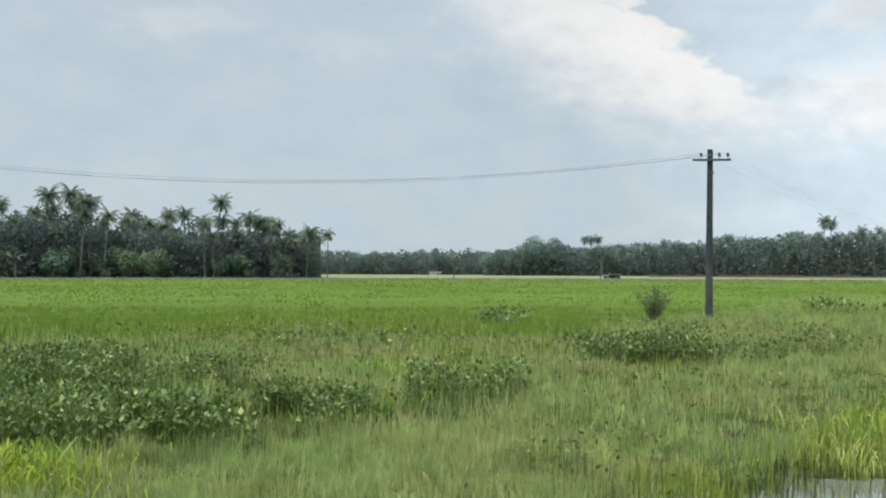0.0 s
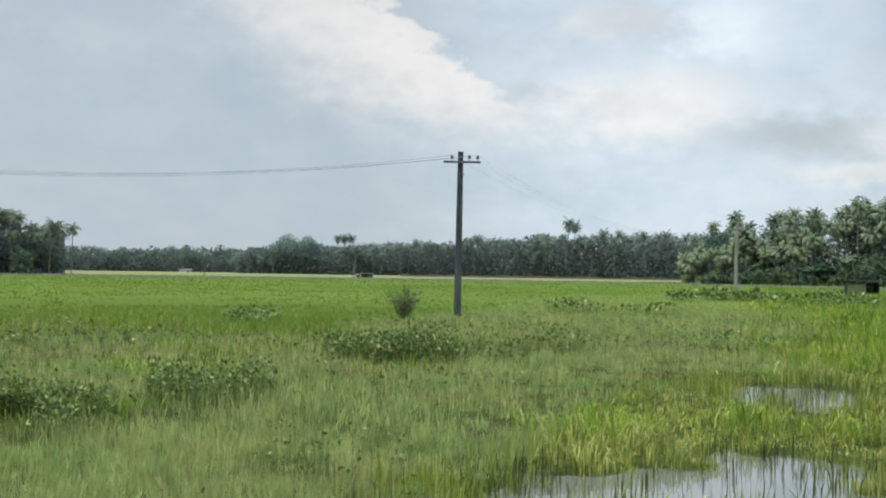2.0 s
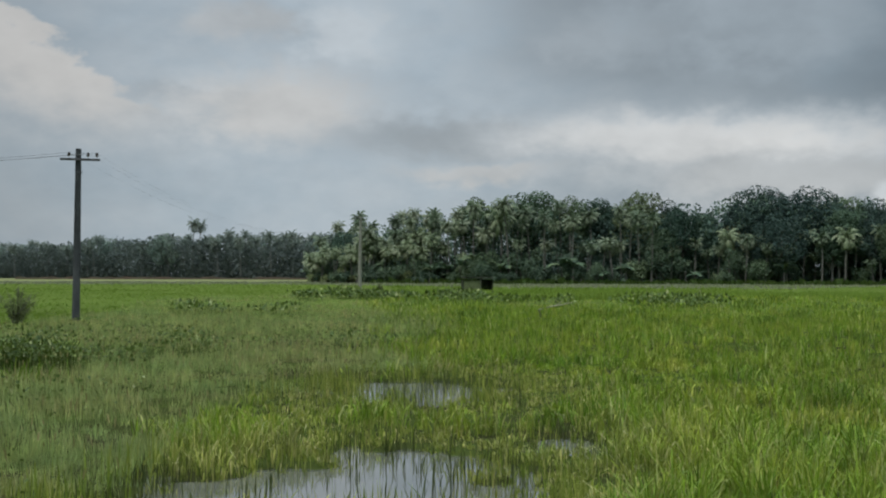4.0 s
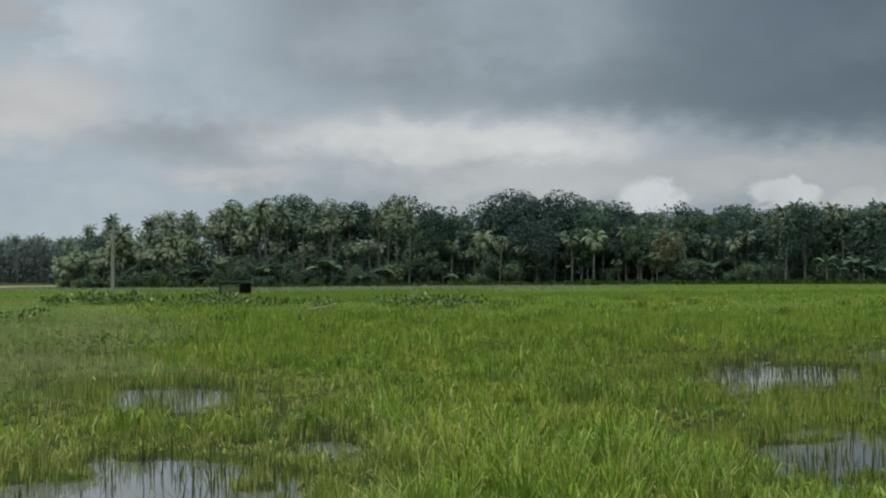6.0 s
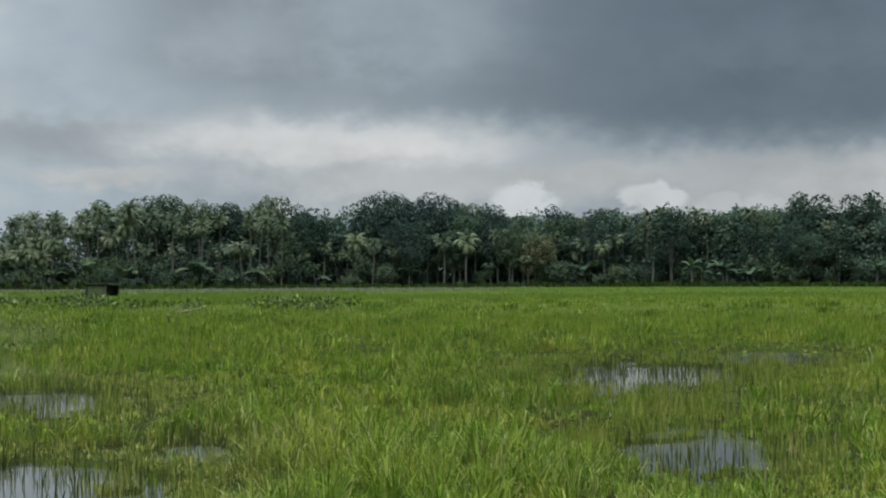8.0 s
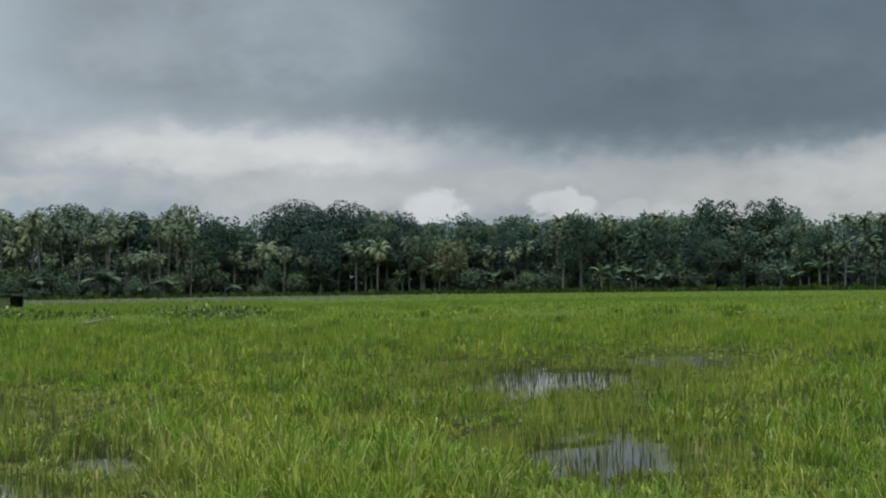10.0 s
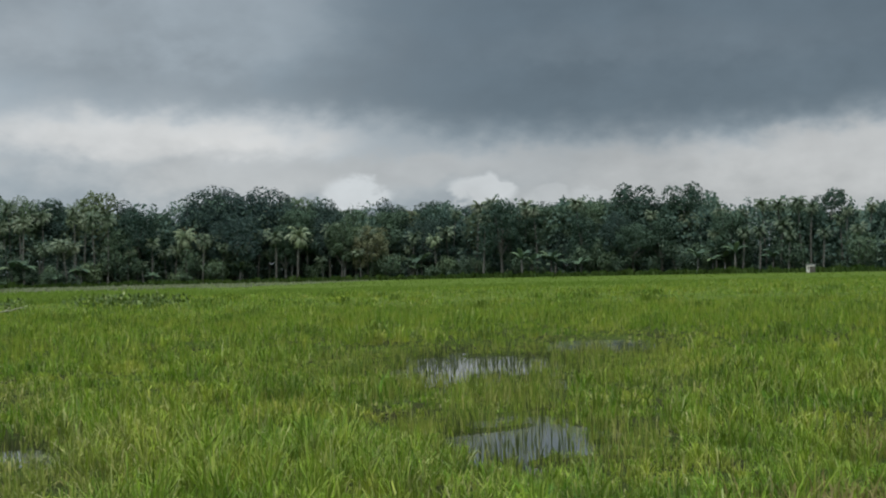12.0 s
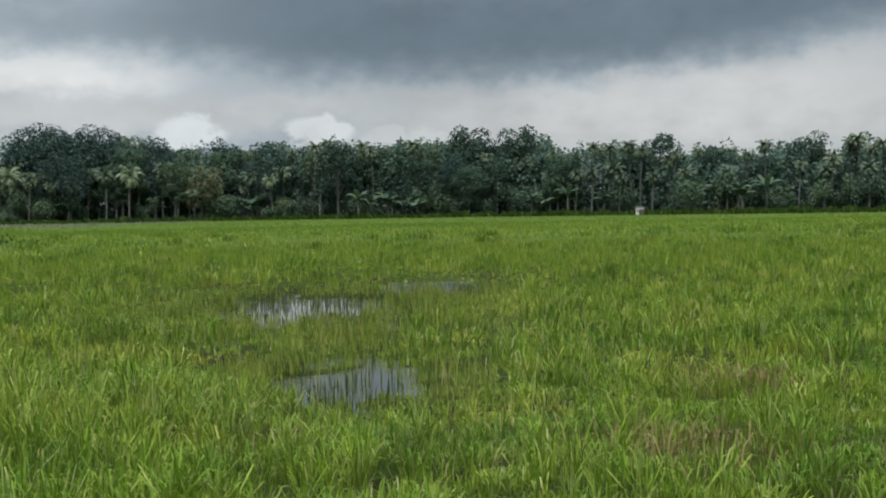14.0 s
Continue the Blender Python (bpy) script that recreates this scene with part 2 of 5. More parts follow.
LIME = leaf_material("lime_grass", [(0.0, (0.16, 0.24, 0.016)), (1.0, (0.288, 0.336, 0.04))], [(0.4, (0.16, 0.24, 0.016)), (0.6, (0.272, 0.32, 0.032))], 0.8, 0.4, 0.3)
SEED = leaf_material("seed_head", [(0.0, (0.15, 0.145, 0.06)), (1.0, (0.30, 0.27, 0.12))], [(0.4, (0.16, 0.15, 0.065)), (0.6, (0.27, 0.24, 0.11))], 0.3, 0.4, 0.2)
DRY = leaf_material("dry_stalk", [(0.0, (0.12, 0.09, 0.03)), (1.0, (0.29, 0.25, 0.10))], [(0.4, (0.13, 0.10, 0.035)), (0.6, (0.25, 0.215, 0.085))], 0.9, 0.4, 0.2)
BROAD = leaf_material("marsh_leaf", [(0.0, (0.016, 0.036, 0.012)), (0.55, (0.06, 0.105, 0.028)), (0.8, (0.145, 0.205, 0.055)), (0.93, (0.30, 0.36, 0.14)), (1.0, (0.46, 0.50, 0.28))],
                      [(0.35, (0.03, 0.06, 0.015)), (0.65, (0.11, 0.16, 0.04))], 0.9, 0.4, 0.22, 0.5, tuft=1.6, gloss=0.12)
# the palest stops add sky glints on the leaflets as colour
FROND = leaf_material("palm_frond", [(0.0, (0.048, 0.084, 0.0463)), (0.55, (0.11, 0.16, 0.0902)), (0.85, (0.204, 0.254, 0.158)), (1.0, (0.336, 0.368, 0.258))],
                      [(0.0, (0.0408, 0.0738, 0.0412)), (0.4, (0.084, 0.127, 0.0708)), (0.75, (0.15, 0.191, 0.113)), (1.0, (0.228, 0.254, 0.168))], 1, 0, 0.2, 0.45, 0.6, gloss=0.35, glow=(0.12, 0.178, 0.109))
# distant palms: the haze before them is put into this greyed frond colour
HAZE_FROND = leaf_material("haze_frond", [(0.0, (0.0722, 0.104, 0.0843)), (0.6, (0.144, 0.179, 0.136)), (1.0, (0.275, 0.3, 0.215))],
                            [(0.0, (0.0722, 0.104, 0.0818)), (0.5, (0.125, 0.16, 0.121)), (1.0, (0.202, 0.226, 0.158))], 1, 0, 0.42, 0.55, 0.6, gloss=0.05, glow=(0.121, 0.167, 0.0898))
LEAF = leaf_material("tree_leaf", [(0.0, (0.0437, 0.0825, 0.0543)), (0.6, (0.0612, 0.106, 0.0709)), (1.0, (0.124, 0.173, 0.106))],
                     [(0.0, (0.0174, 0.0393, 0.0341)), (0.4, (0.0378, 0.0711, 0.0539)), (0.65, (0.0728, 0.117, 0.0709)), (0.85, (0.113, 0.152, 0.0736)), (1.0, (0.154, 0.152, 0.078))], 1, 0, 0.2, 0.7, 0.75, gloss=0.12, glow=(0.0754, 0.124, 0.0553))
# blue raised in the base colour to imitate haze deep in the wood
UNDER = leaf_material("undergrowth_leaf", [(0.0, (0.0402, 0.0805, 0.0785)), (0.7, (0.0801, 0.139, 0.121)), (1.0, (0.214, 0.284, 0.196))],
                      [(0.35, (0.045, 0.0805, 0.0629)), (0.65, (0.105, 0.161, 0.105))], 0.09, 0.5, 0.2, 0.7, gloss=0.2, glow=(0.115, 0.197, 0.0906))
BARK = rough_material("palm_bark", [(0.3, (0.075, 0.077, 0.068)), (0.7, (0.18, 0.18, 0.162))], 1.2, 0.9, 0.4, (1, 1, 3))
CONCRETE = rough_material("weathered_concrete", [(0.3, (0.026, 0.031, 0.034)), (0.55, (0.05, 0.058, 0.062)), (0.75, (0.10, 0.11, 0.112))], 1.1, 0.9, 0.4, (1, 1, 0.35))
PALE_CONCRETE = rough_material("pale_concrete", [(0.3, (0.15, 0.16, 0.135)), (0.7, (0.25, 0.26, 0.225))], 1.1, 0.9, 0.3, (1, 1, 0.35))
STEEL = rough_material("weathered_steel", [(0.3, (0.05, 0.055, 0.06)), (0.7, (0.12, 0.125, 0.13))], 4, 0.65, 0.1, metal=0.4)
PORCELAIN = rough_material("brown_porcelain", [(0.3, (0.03, 0.025, 0.022)), (0.7, (0.06, 0.05, 0.045))], 8, 0.3, 0.02)
WIRE = rough_material("wire_aluminium", [(0.3, (0.16, 0.165, 0.17)), (0.7, (0.26, 0.265, 0.27))], 3, 0.55, 0.05, metal=0.6)
PLANK = rough_material("grey_timber", [(0.3, (0.055, 0.053, 0.048)), (0.7, (0.14, 0.13, 0.11))], 2.2, 0.9, 0.4, (1, 1, 0.2))
BLEACHED = rough_material("bleached_wood", [(0.3, (0.19, 0.20, 0.13)), (0.7, (0.30, 0.30, 0.21))], 3.0, 0.85, 0.3)
MOSSY = rough_material("mossy_boards", [(0.3, (0.02, 0.024, 0.017)), (0.55, (0.04, 0.048, 0.03)), (0.7, (0.07, 0.08, 0.05))], 1.6, 0.95, 0.4, (1, 1, 0.4))
LICHEN = rough_material("lichened_boards", [(0.3, (0.075, 0.10, 0.05)), (0.7, (0.135, 0.165, 0.085))], 1.6, 0.95, 0.4, (1, 1, 0.4))
# distant trees and undergrowth: aerial haze painted in as paler, bluer leaves
HAZE_LEAF = leaf_material("haze_leaf", [(0.0, (0.0672, 0.0943, 0.07)), (0.6, (0.104, 0.133, 0.0936)), (1.0, (0.14, 0.163, 0.112))],
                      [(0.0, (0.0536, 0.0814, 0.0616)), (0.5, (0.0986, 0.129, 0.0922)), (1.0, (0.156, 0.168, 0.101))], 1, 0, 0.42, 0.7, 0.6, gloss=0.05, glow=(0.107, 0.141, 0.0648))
HAZE_UNDER = leaf_material("haze_undergrowth", [(0.0, (0.0711, 0.0942, 0.0958)), (0.7, (0.0988, 0.125, 0.119)), (1.0, (0.122, 0.144, 0.134))],
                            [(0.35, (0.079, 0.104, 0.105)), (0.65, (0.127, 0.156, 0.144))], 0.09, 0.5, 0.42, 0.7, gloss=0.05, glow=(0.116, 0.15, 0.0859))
DARK_LEAF = leaf_material("dark_crown_leaf", [(0.0, (0.0236, 0.0474, 0.0443)), (0.7, (0.0437, 0.0743, 0.063)), (1.0, (0.0757, 0.108, 0.0788))],
                          [(0.0, (0.0201, 0.0422, 0.0425)), (0.5, (0.0353, 0.0625, 0.0567)), (1.0, (0.0572, 0.0877, 0.0661))], 1, 0, 0.15, 0.7, 0.6, gloss=0.08, glow=(0.0775, 0.123, 0.0555))
GREEN_LEAF = leaf_material("green_crown_leaf", [(0.0, (0.0255, 0.0595, 0.0255)), (0.7, (0.0553, 0.102, 0.0382)), (1.0, (0.119, 0.162, 0.068))],
                           [(0.0, (0.0425, 0.0765, 0.0298)), (1.0, (0.068, 0.102, 0.0425))], 1, 0, 0.2, 0.7, 0.5, gloss=0.25, glow=(0.085, 0.119, 0.0723))
# sunlight on the corner shrubs is put into this paler leaf colour
LIT_LEAF = leaf_material("sunlit_shrub_leaf", [(0.0, (0.072, 0.108, 0.046)), (0.6, (0.192, 0.24, 0.103)), (1.0, (0.432, 0.444, 0.241))],
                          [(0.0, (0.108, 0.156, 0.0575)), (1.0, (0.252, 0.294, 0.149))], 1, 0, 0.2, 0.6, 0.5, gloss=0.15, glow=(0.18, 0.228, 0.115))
# a lit version of the palm frond, with the sun painted in
LIT_FROND = leaf_material("sunlit_frond", [(0.0, (0.0713, 0.109, 0.0641)), (0.5, (0.179, 0.237, 0.128)), (0.85, (0.333, 0.391, 0.244)), (1.0, (0.499, 0.539, 0.385))],
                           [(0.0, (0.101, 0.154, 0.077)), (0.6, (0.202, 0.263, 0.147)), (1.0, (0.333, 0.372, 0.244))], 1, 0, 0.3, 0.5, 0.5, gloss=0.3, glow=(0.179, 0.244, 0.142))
RANK = leaf_material("rank_grass", [(0.0, (0.02, 0.045, 0.012)), (0.7, (0.04, 0.075, 0.018)), (1.0, (0.075, 0.11, 0.03))],
                     [(0.35, (0.022, 0.048, 0.012)), (0.65, (0.055, 0.085, 0.02))], 0.12, 0.5, 0.2, gloss=0.05)
# farthest woods: their haze is mixed into the leaf and frond colours
FAR_HAZE_LEAF = leaf_material("far_haze_leaf", [(0.0, (0.0889, 0.13, 0.125)), (0.6, (0.146, 0.191, 0.174)), (1.0, (0.213, 0.42, 0.216))],
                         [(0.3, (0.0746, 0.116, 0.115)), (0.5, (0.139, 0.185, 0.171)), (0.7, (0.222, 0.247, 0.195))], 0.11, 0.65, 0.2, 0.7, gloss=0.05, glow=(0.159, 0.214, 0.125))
FAR_HAZE_FROND = leaf_material("far_haze_frond", [(0.0, (0.0926, 0.132, 0.122)), (0.6, (0.168, 0.21, 0.183)), (1.0, (0.304, 0.331, 0.28))],
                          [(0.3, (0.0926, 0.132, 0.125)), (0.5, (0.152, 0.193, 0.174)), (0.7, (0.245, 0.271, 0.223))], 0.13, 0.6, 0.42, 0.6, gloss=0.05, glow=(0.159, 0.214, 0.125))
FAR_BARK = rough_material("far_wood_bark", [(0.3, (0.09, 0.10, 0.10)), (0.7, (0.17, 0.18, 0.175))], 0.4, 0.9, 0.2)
SHRUB = leaf_material("shrub_leaf", [(0.0, (0.025, 0.0536, 0.0365)), (0.6, (0.07, 0.119, 0.0728)), (0.9, (0.108, 0.155, 0.0908)), (1.0, (0.166, 0.206, 0.113))],
                      [(0.0, (0.028, 0.0569, 0.039)), (0.5, (0.0543, 0.098, 0.0581)), (0.85, (0.109, 0.166, 0.0788)), (1.0, (0.187, 0.237, 0.103))], 1, 0, 0.2, 0.6, 0.5, gloss=0.3, glow=(0.0864, 0.139, 0.0514))
BUSH = leaf_material("bush_leaf", [(0.0, (0.06, 0.085, 0.035)), (0.6, (0.10, 0.13, 0.055)), (1.0, (0.19, 0.21, 0.10))],
                     [(0.35, (0.06, 0.085, 0.035)), (0.65, (0.14, 0.15, 0.07))], 0.9, 0.4, 0.2, 0.6)
SHEET = rough_material("roof_sheet", [(0.3, (0.05, 0.05, 0.05)), (0.7, (0.12, 0.115, 0.11))], 1.4, 0.7, 0.2)
WHITEWASH = rough_material("whitewash", [(0.3, (0.55, 0.54, 0.50)), (0.7, (0.78, 0.77, 0.73))], 0.9, 0.85, 0.15)
EARTH = rough_material("red_earth", [(0.3, (0.03, 0.022, 0.016)), (0.55, (0.055, 0.034, 0.024)), (0.7, (0.04, 0.045, 0.022))], 0.25, 0.95, 0.5)


def ground_material():
    mat, nt, bs = shader("marsh_ground")
    wide, mid, small = noise_node(nt, 0.03, 5, 0.6), noise_node(nt, 0.45, 5, 0.65), noise_node(nt, 9, 4, 0.7)
    geo = nt.nodes.new("ShaderNodeNewGeometry")
    ln = nt.nodes.new("ShaderNodeVectorMath")
    ln.operation = "LENGTH"
    nt.links.new(geo.outputs["Position"], ln.inputs[0])
    field = nt.nodes.new("ShaderNodeMapRange")
    field.inputs["From Min"].default_value, field.inputs["From Max"].default_value = 38, 85
    nt.links.new(ln.outputs["Value"], field.inputs["Value"])
    mud = ramp_node(nt, mid, [(0.3, (0.028, 0.026, 0.015)), (0.55, (0.042, 0.058, 0.016)), (0.75, (0.065, 0.095, 0.022))])
    crop = ramp_node(nt, wide, [(0.3, (0.076, 0.118, 0.026)), (0.5, (0.088, 0.131, 0.029)), (0.7, (0.106, 0.14, 0.036))])
    crop = mix_node(nt, 0.3, crop, ramp_node(nt, mid, [(0.35, (0.07, 0.11, 0.024)), (0.65, (0.105, 0.145, 0.034))]))
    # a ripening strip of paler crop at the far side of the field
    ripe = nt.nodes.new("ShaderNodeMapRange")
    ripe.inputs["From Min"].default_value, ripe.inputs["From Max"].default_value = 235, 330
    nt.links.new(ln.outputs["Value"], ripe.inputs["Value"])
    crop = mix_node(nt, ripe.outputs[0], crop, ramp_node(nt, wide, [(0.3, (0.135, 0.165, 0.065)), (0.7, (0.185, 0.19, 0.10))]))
    nt.links.new(mix_node(nt, field.outputs[0], mud, crop), bs.inputs["Base Color"])
    bs.inputs["Roughness"].default_value = 0.95
    bs.inputs["Specular IOR Level"].default_value = 0.0
    b = nt.nodes.new("ShaderNodeBump")
    b.inputs["Strength"].default_value, b.inputs["Distance"].default_value = 0.6, 0.08
    nt.links.new(mix_node(nt, 0.5, mid, small), b.inputs["Height"]), nt.links.new(b.outputs[0], bs.inputs["Normal"])
    return mat


def water_material():
    mat, nt, bs = shader("still_water")
    murk = ramp_node(nt, noise_node(nt, 0.7, 4, 0.6), [(0.35, (0.08, 0.085, 0.078)), (0.7, (0.12, 0.125, 0.11))])
    nt.links.new(murk, bs.inputs["Base Color"])
    bs.inputs["Roughness"].default_value, bs.inputs["IOR"].default_value = 0.03, 1.38
    bs.inputs["Specular IOR Level"].default_value = 0.5
    b = nt.nodes.new("ShaderNodeBump")
    b.inputs["Strength"].default_value, b.inputs["Distance"].default_value = 0.12, 0.01
    nt.links.new(noise_node(nt, 7, 3, 0.5), b.inputs["Height"]), nt.links.new(b.outputs[0], bs.inputs["Normal"])
    return mat


GROUND, WATER = ground_material(), water_material()

# ---------------------------------------------------------------- mesh helpers
rng = np.random.default_rng(7)


def tri_mesh(name, verts, tris, mat, smooth=False):
    me = bpy.data.meshes.new(name)
    verts, tris = np.asarray(verts, np.float32), np.asarray(tris, np.int32)
    me.vertices.add(len(verts))
    me.vertices.foreach_set("co", verts.ravel())
    me.loops.add(tris.size)
    me.loops.foreach_set("vertex_index", tris.ravel())
    me.polygons.add(len(tris))
    me.polygons.foreach_set("loop_start", np.arange(0, tris.size, 3, dtype=np.int32))
    me.polygons.foreach_set("loop_total", np.full(len(tris), 3, np.int32))
    if smooth:
        me.polygons.foreach_set("use_smooth", np.ones(len(tris), bool))
    me.materials.append(mat)
    me.update(calc_edges=True)
    return me


def part(name, data, material, parent, label=""):
    """One mesh object under a thing or a part; data is a bmesh or a mesh."""
    if isinstance(data, bmesh.types.BMesh):
        me = bpy.data.meshes.new(name)
        bmesh.ops.recalc_face_normals(data, faces=data.faces)
        data.to_mesh(me)
        data.free()
        me.materials.append(material)
    else:
        me = data
    ob = new(name, me)
    ob.parent = parent
    return tagged(ob, label)


def box(bm, size, m, bevel=0.0):
    r = bmesh.ops.create_cube(bm, size=1.0, matrix=m @ Matrix.Diagonal((*size, 1)))
    if bevel:
        edges = {e for v in r["verts"] for e in v.link_edges}
        bmesh.ops.bevel(bm, geom=list(edges), offset=bevel, segments=2, affect="EDGES", profile=0.5)


def tube(bm, pts, radii, sides=8):
    """A tapered tube along points."""
    rings = []
    for i, p in enumerate(pts):
        p = Vector(p)
        d = (Vector(pts[min(i + 1, len(pts) - 1)]) - Vector(pts[max(i - 1, 0)])).normalized()
        a = d.orthogonal().normalized() if abs(d.z) < 0.9 else Vector((1, 0, 0)).cross(d).normalized()
        b = d.cross(a)
        rings.append([bm.verts.new(p + (a * math.cos(k * math.tau / sides) + b * math.sin(k * math.tau / sides)) * radii[i]) for k in range(sides)])
    for r0, r1 in zip(rings, rings[1:]):
        for k in range(sides):
            bm.faces.new((r0[k], r0[(k + 1) % sides], r1[(k + 1) % sides], r1[k]))
    bm.faces.new(rings[0][::-1]), bm.faces.new(rings[-1])


def polar(az, r):
    a = radians(az)
    return r * math.sin(a), r * math.cos(a)


def value_noise(x, y, scale, seed=0):
    """Smooth noise in 0..1 on arrays."""
    r = np.random.default_rng(100 + seed)
    tab = r.random((256, 256))
    u, v = np.asarray(x) * scale + 1000.5, np.asarray(y) * scale + 1000.5
    i, j = np.floor(u).astype(int), np.floor(v).astype(int)
    fu, fv = u - i, v - j
    fu, fv = fu * fu * (3 - 2 * fu), fv * fv * (3 - 2 * fv)
    g = lambda a, b: tab[a % 256, b % 256]
    return (g(i, j) * (1 - fu) + g(i + 1, j) * fu) * (1 - fv) + (g(i, j + 1) * (1 - fu) + g(i + 1, j + 1) * fu) * fv


def sstep(v, lo, hi):
    t = np.clip((v - lo) / (hi - lo), 0, 1)
    return t * t * (3 - 2 * t)


# pools of standing water: centre, half axes, turn in degrees
POOLS = [((4.6, 11.9), (2.3, 1.5), 4), ((6.2, 12.8), (0.85, 1.95), -12), ((5.3, 10.9), (1.1, 1.2), 0), ((10.3, 21.0), (2.7, 1.7), 62),
         ((8.6, 13.5), (1.15, 0.48), 59), ((12.9, 9.45), (2.5, 1.05), 36), ((21.9, 17.1), (5.3, 2.35), 40), ((28.4, 18.3), (3.8, 1.55), 31),
         ((45.0, 71.5), (3.4, 1.6), 58)]


def pool_depth(x, y):
    """Above 0 inside a pool, up to 1 in its middle."""
    x, y = np.asarray(x, float), np.asarray(y, float)
    wob = (value_noise(x, y, 1.3, 1) - 0.5) * 1.0 + (value_noise(x, y, 3.7, 2) - 0.5) * 0.7
    best = np.full(x.shape, -9.0)
    for (cx, cy), (a, b), turn in POOLS:
        c, s = math.cos(radians(turn)), math.sin(radians(turn))
        u, v = ((x - cx) * c + (y - cy) * s) / a, (-(x - cx) * s + (y - cy) * c) / b
        best = np.maximum(best, 1 - np.sqrt(u * u + v * v) + wob * 0.75)
    return best


def ground_z(x, y):
    r = np.hypot(x, y)
    z = 0.035 + 0.03 * value_noise(x, y, 0.8, 3)
    z = z + sstep(r, 55, 100) * 0.3
    return z - sstep(pool_depth(x, y), -0.05, 0.25) * 0.16


def build_ground():
    az = np.concatenate([np.arange(-24, 84, 0.75), np.arange(84, 336, 6.0)])
    rr = np.concatenate([[0.01, 1, 2], np.arange(3, 34, 0.3), 34 * 1.06 ** np.arange(0, 80)])
    A, R = np.meshgrid(np.radians(az), rr)
    X, Y = R * np.sin(A), R * np.cos(A)
    Z = ground_z(X, Y)
    n, k = A.shape
    idx = np.arange(n * k).reshape(n, k)
    nxt = np.roll(idx, -1, axis=1)
    a, b, c, d = idx[:-1].ravel(), nxt[:-1].ravel(), nxt[1:].ravel(), idx[1:].ravel()
    tris = np.concatenate([np.stack([a, c, b], 1), np.stack([a, d, c], 1)])
    me = tri_mesh("ground", np.stack([X, Y, Z], -1).reshape(-1, 3), tris, GROUND, True)
    tagged(new("ground", me), "wide flat marsh and paddy ground with green crop", "ground", kind="structure")


build_ground()


def build_water():
    bm = bmesh.new()
    cells = 24
    grid = [[bm.verts.new((1 + 36 * i / cells, 5 + 21 * j / cells, 0.0)) for j in range(cells + 1)] for i in range(cells + 1)]
    for i in range(cells):
        for j in range(cells):
            bm.faces.new((grid[i][j], grid[i + 1][j], grid[i + 1][j + 1], grid[i][j + 1]))
    ob = part("water", bm, WATER, None)
    bm = bmesh.new()
    ring = [bm.verts.new((45 + 3.6 * math.cos(a) * 0.53 - 1.9 * math.sin(a) * 0.85, 71.5 + 3.6 * math.cos(a) * 0.85 + 1.9 * math.sin(a) * 0.53, 0.125 + 0.0 * a)) for a in np.linspace(0, math.tau, 24, endpoint=False)]
    bm.faces.new(ring)
    tagged(part("water", bm, WATER, None), "thin glint of flood water far out in paddy", "water", kind="structure")
    tagged(ob, "still shallow flood water mirroring the grey sky", "water", kind="structure")


build_water()


# ---------------------------------------------------------------- grasses
def scatter(r0, r1, per_m2, az0=-22, az1=81):
    n = int(math.radians(az1 - az0) / 2 * (r1 * r1 - r0 * r0) * per_m2)
    r = np.sqrt(rng.uniform(r0 * r0, r1 * r1, n))
    a = np.radians(rng.uniform(az0, az1, n))
    return r * np.sin(a), r * np.cos(a), r, np.degrees(a)


def reed_share(az, r, x, y):
    """0 where young rice grows, 1 where grey-green reed grass does."""
    n = (value_noise(x, y, 0.11, 5) - 0.5) * 14 + (value_noise(x, y, 0.5, 6) - 0.5) * 5
    far = np.interp(az, [-20, 6, 10, 15, 22, 26], [40, 42, 55, 95, 110, 80])
    near = np.interp(az, [-20, 12, 15, 19, 26, 30], [0, 0, 14, 22, 24, 30])
    side = sstep(27 + n * 0.35 - az, -2, 2)
    return side * sstep(far * (1 + n * 0.02) - r, -4, 4) * sstep(r - near - n * 0.15, -1.5, 1.5)


def blades(x, y, z, height, width, lean, detail=True):
    """Curved tapering blades as triangles: a quad and a tip, or one triangle each."""
    n = len(x)
    turn, face = rng.uniform(0, math.tau, n), rng.uniform(0, math.tau, n)
    dx, dy = np.cos(turn) * lean * height, np.sin(turn) * lean * height
    wx, wy = np.cos(face) * width / 2, np.sin(face) * width / 2
    root = np.stack([x, y, z], 1)
    W = np.stack([wx, wy, np.zeros(n)], 1)
    tip = root + np.stack([dx, dy, height * np.sqrt(np.clip(1 - lean * lean, 0.1, 1))], 1)
    if not detail:
        V = np.stack([root - W, root + W, tip], 1).reshape(-1, 3)
        return V, np.arange(3 * n).reshape(-1, 3)
    midp = root + np.stack([dx * 0.32, dy * 0.32, height * 0.62], 1)
    V = np.stack([root - W * 0.7, root + W * 0.7, midp + W, midp - W, tip], 1).reshape(-1, 3)
    o = (np.arange(n) * 5)[:, None]
    T = np.concatenate([o + [0, 1, 2], o + [0, 2, 3], o + [3, 2, 4]], 1).reshape(-1, 3)
    return V, T


def stuff(name, V, T, mat, label, category):
    ob = new(name, tri_mesh(name, V, T, mat))
    return tagged(ob, label, category, kind="stuff")


BALD = [((10.2, 4.3), 0.85), ((14.0, 5.0), 0.6), ((1.7, 9.8), 0.6)]


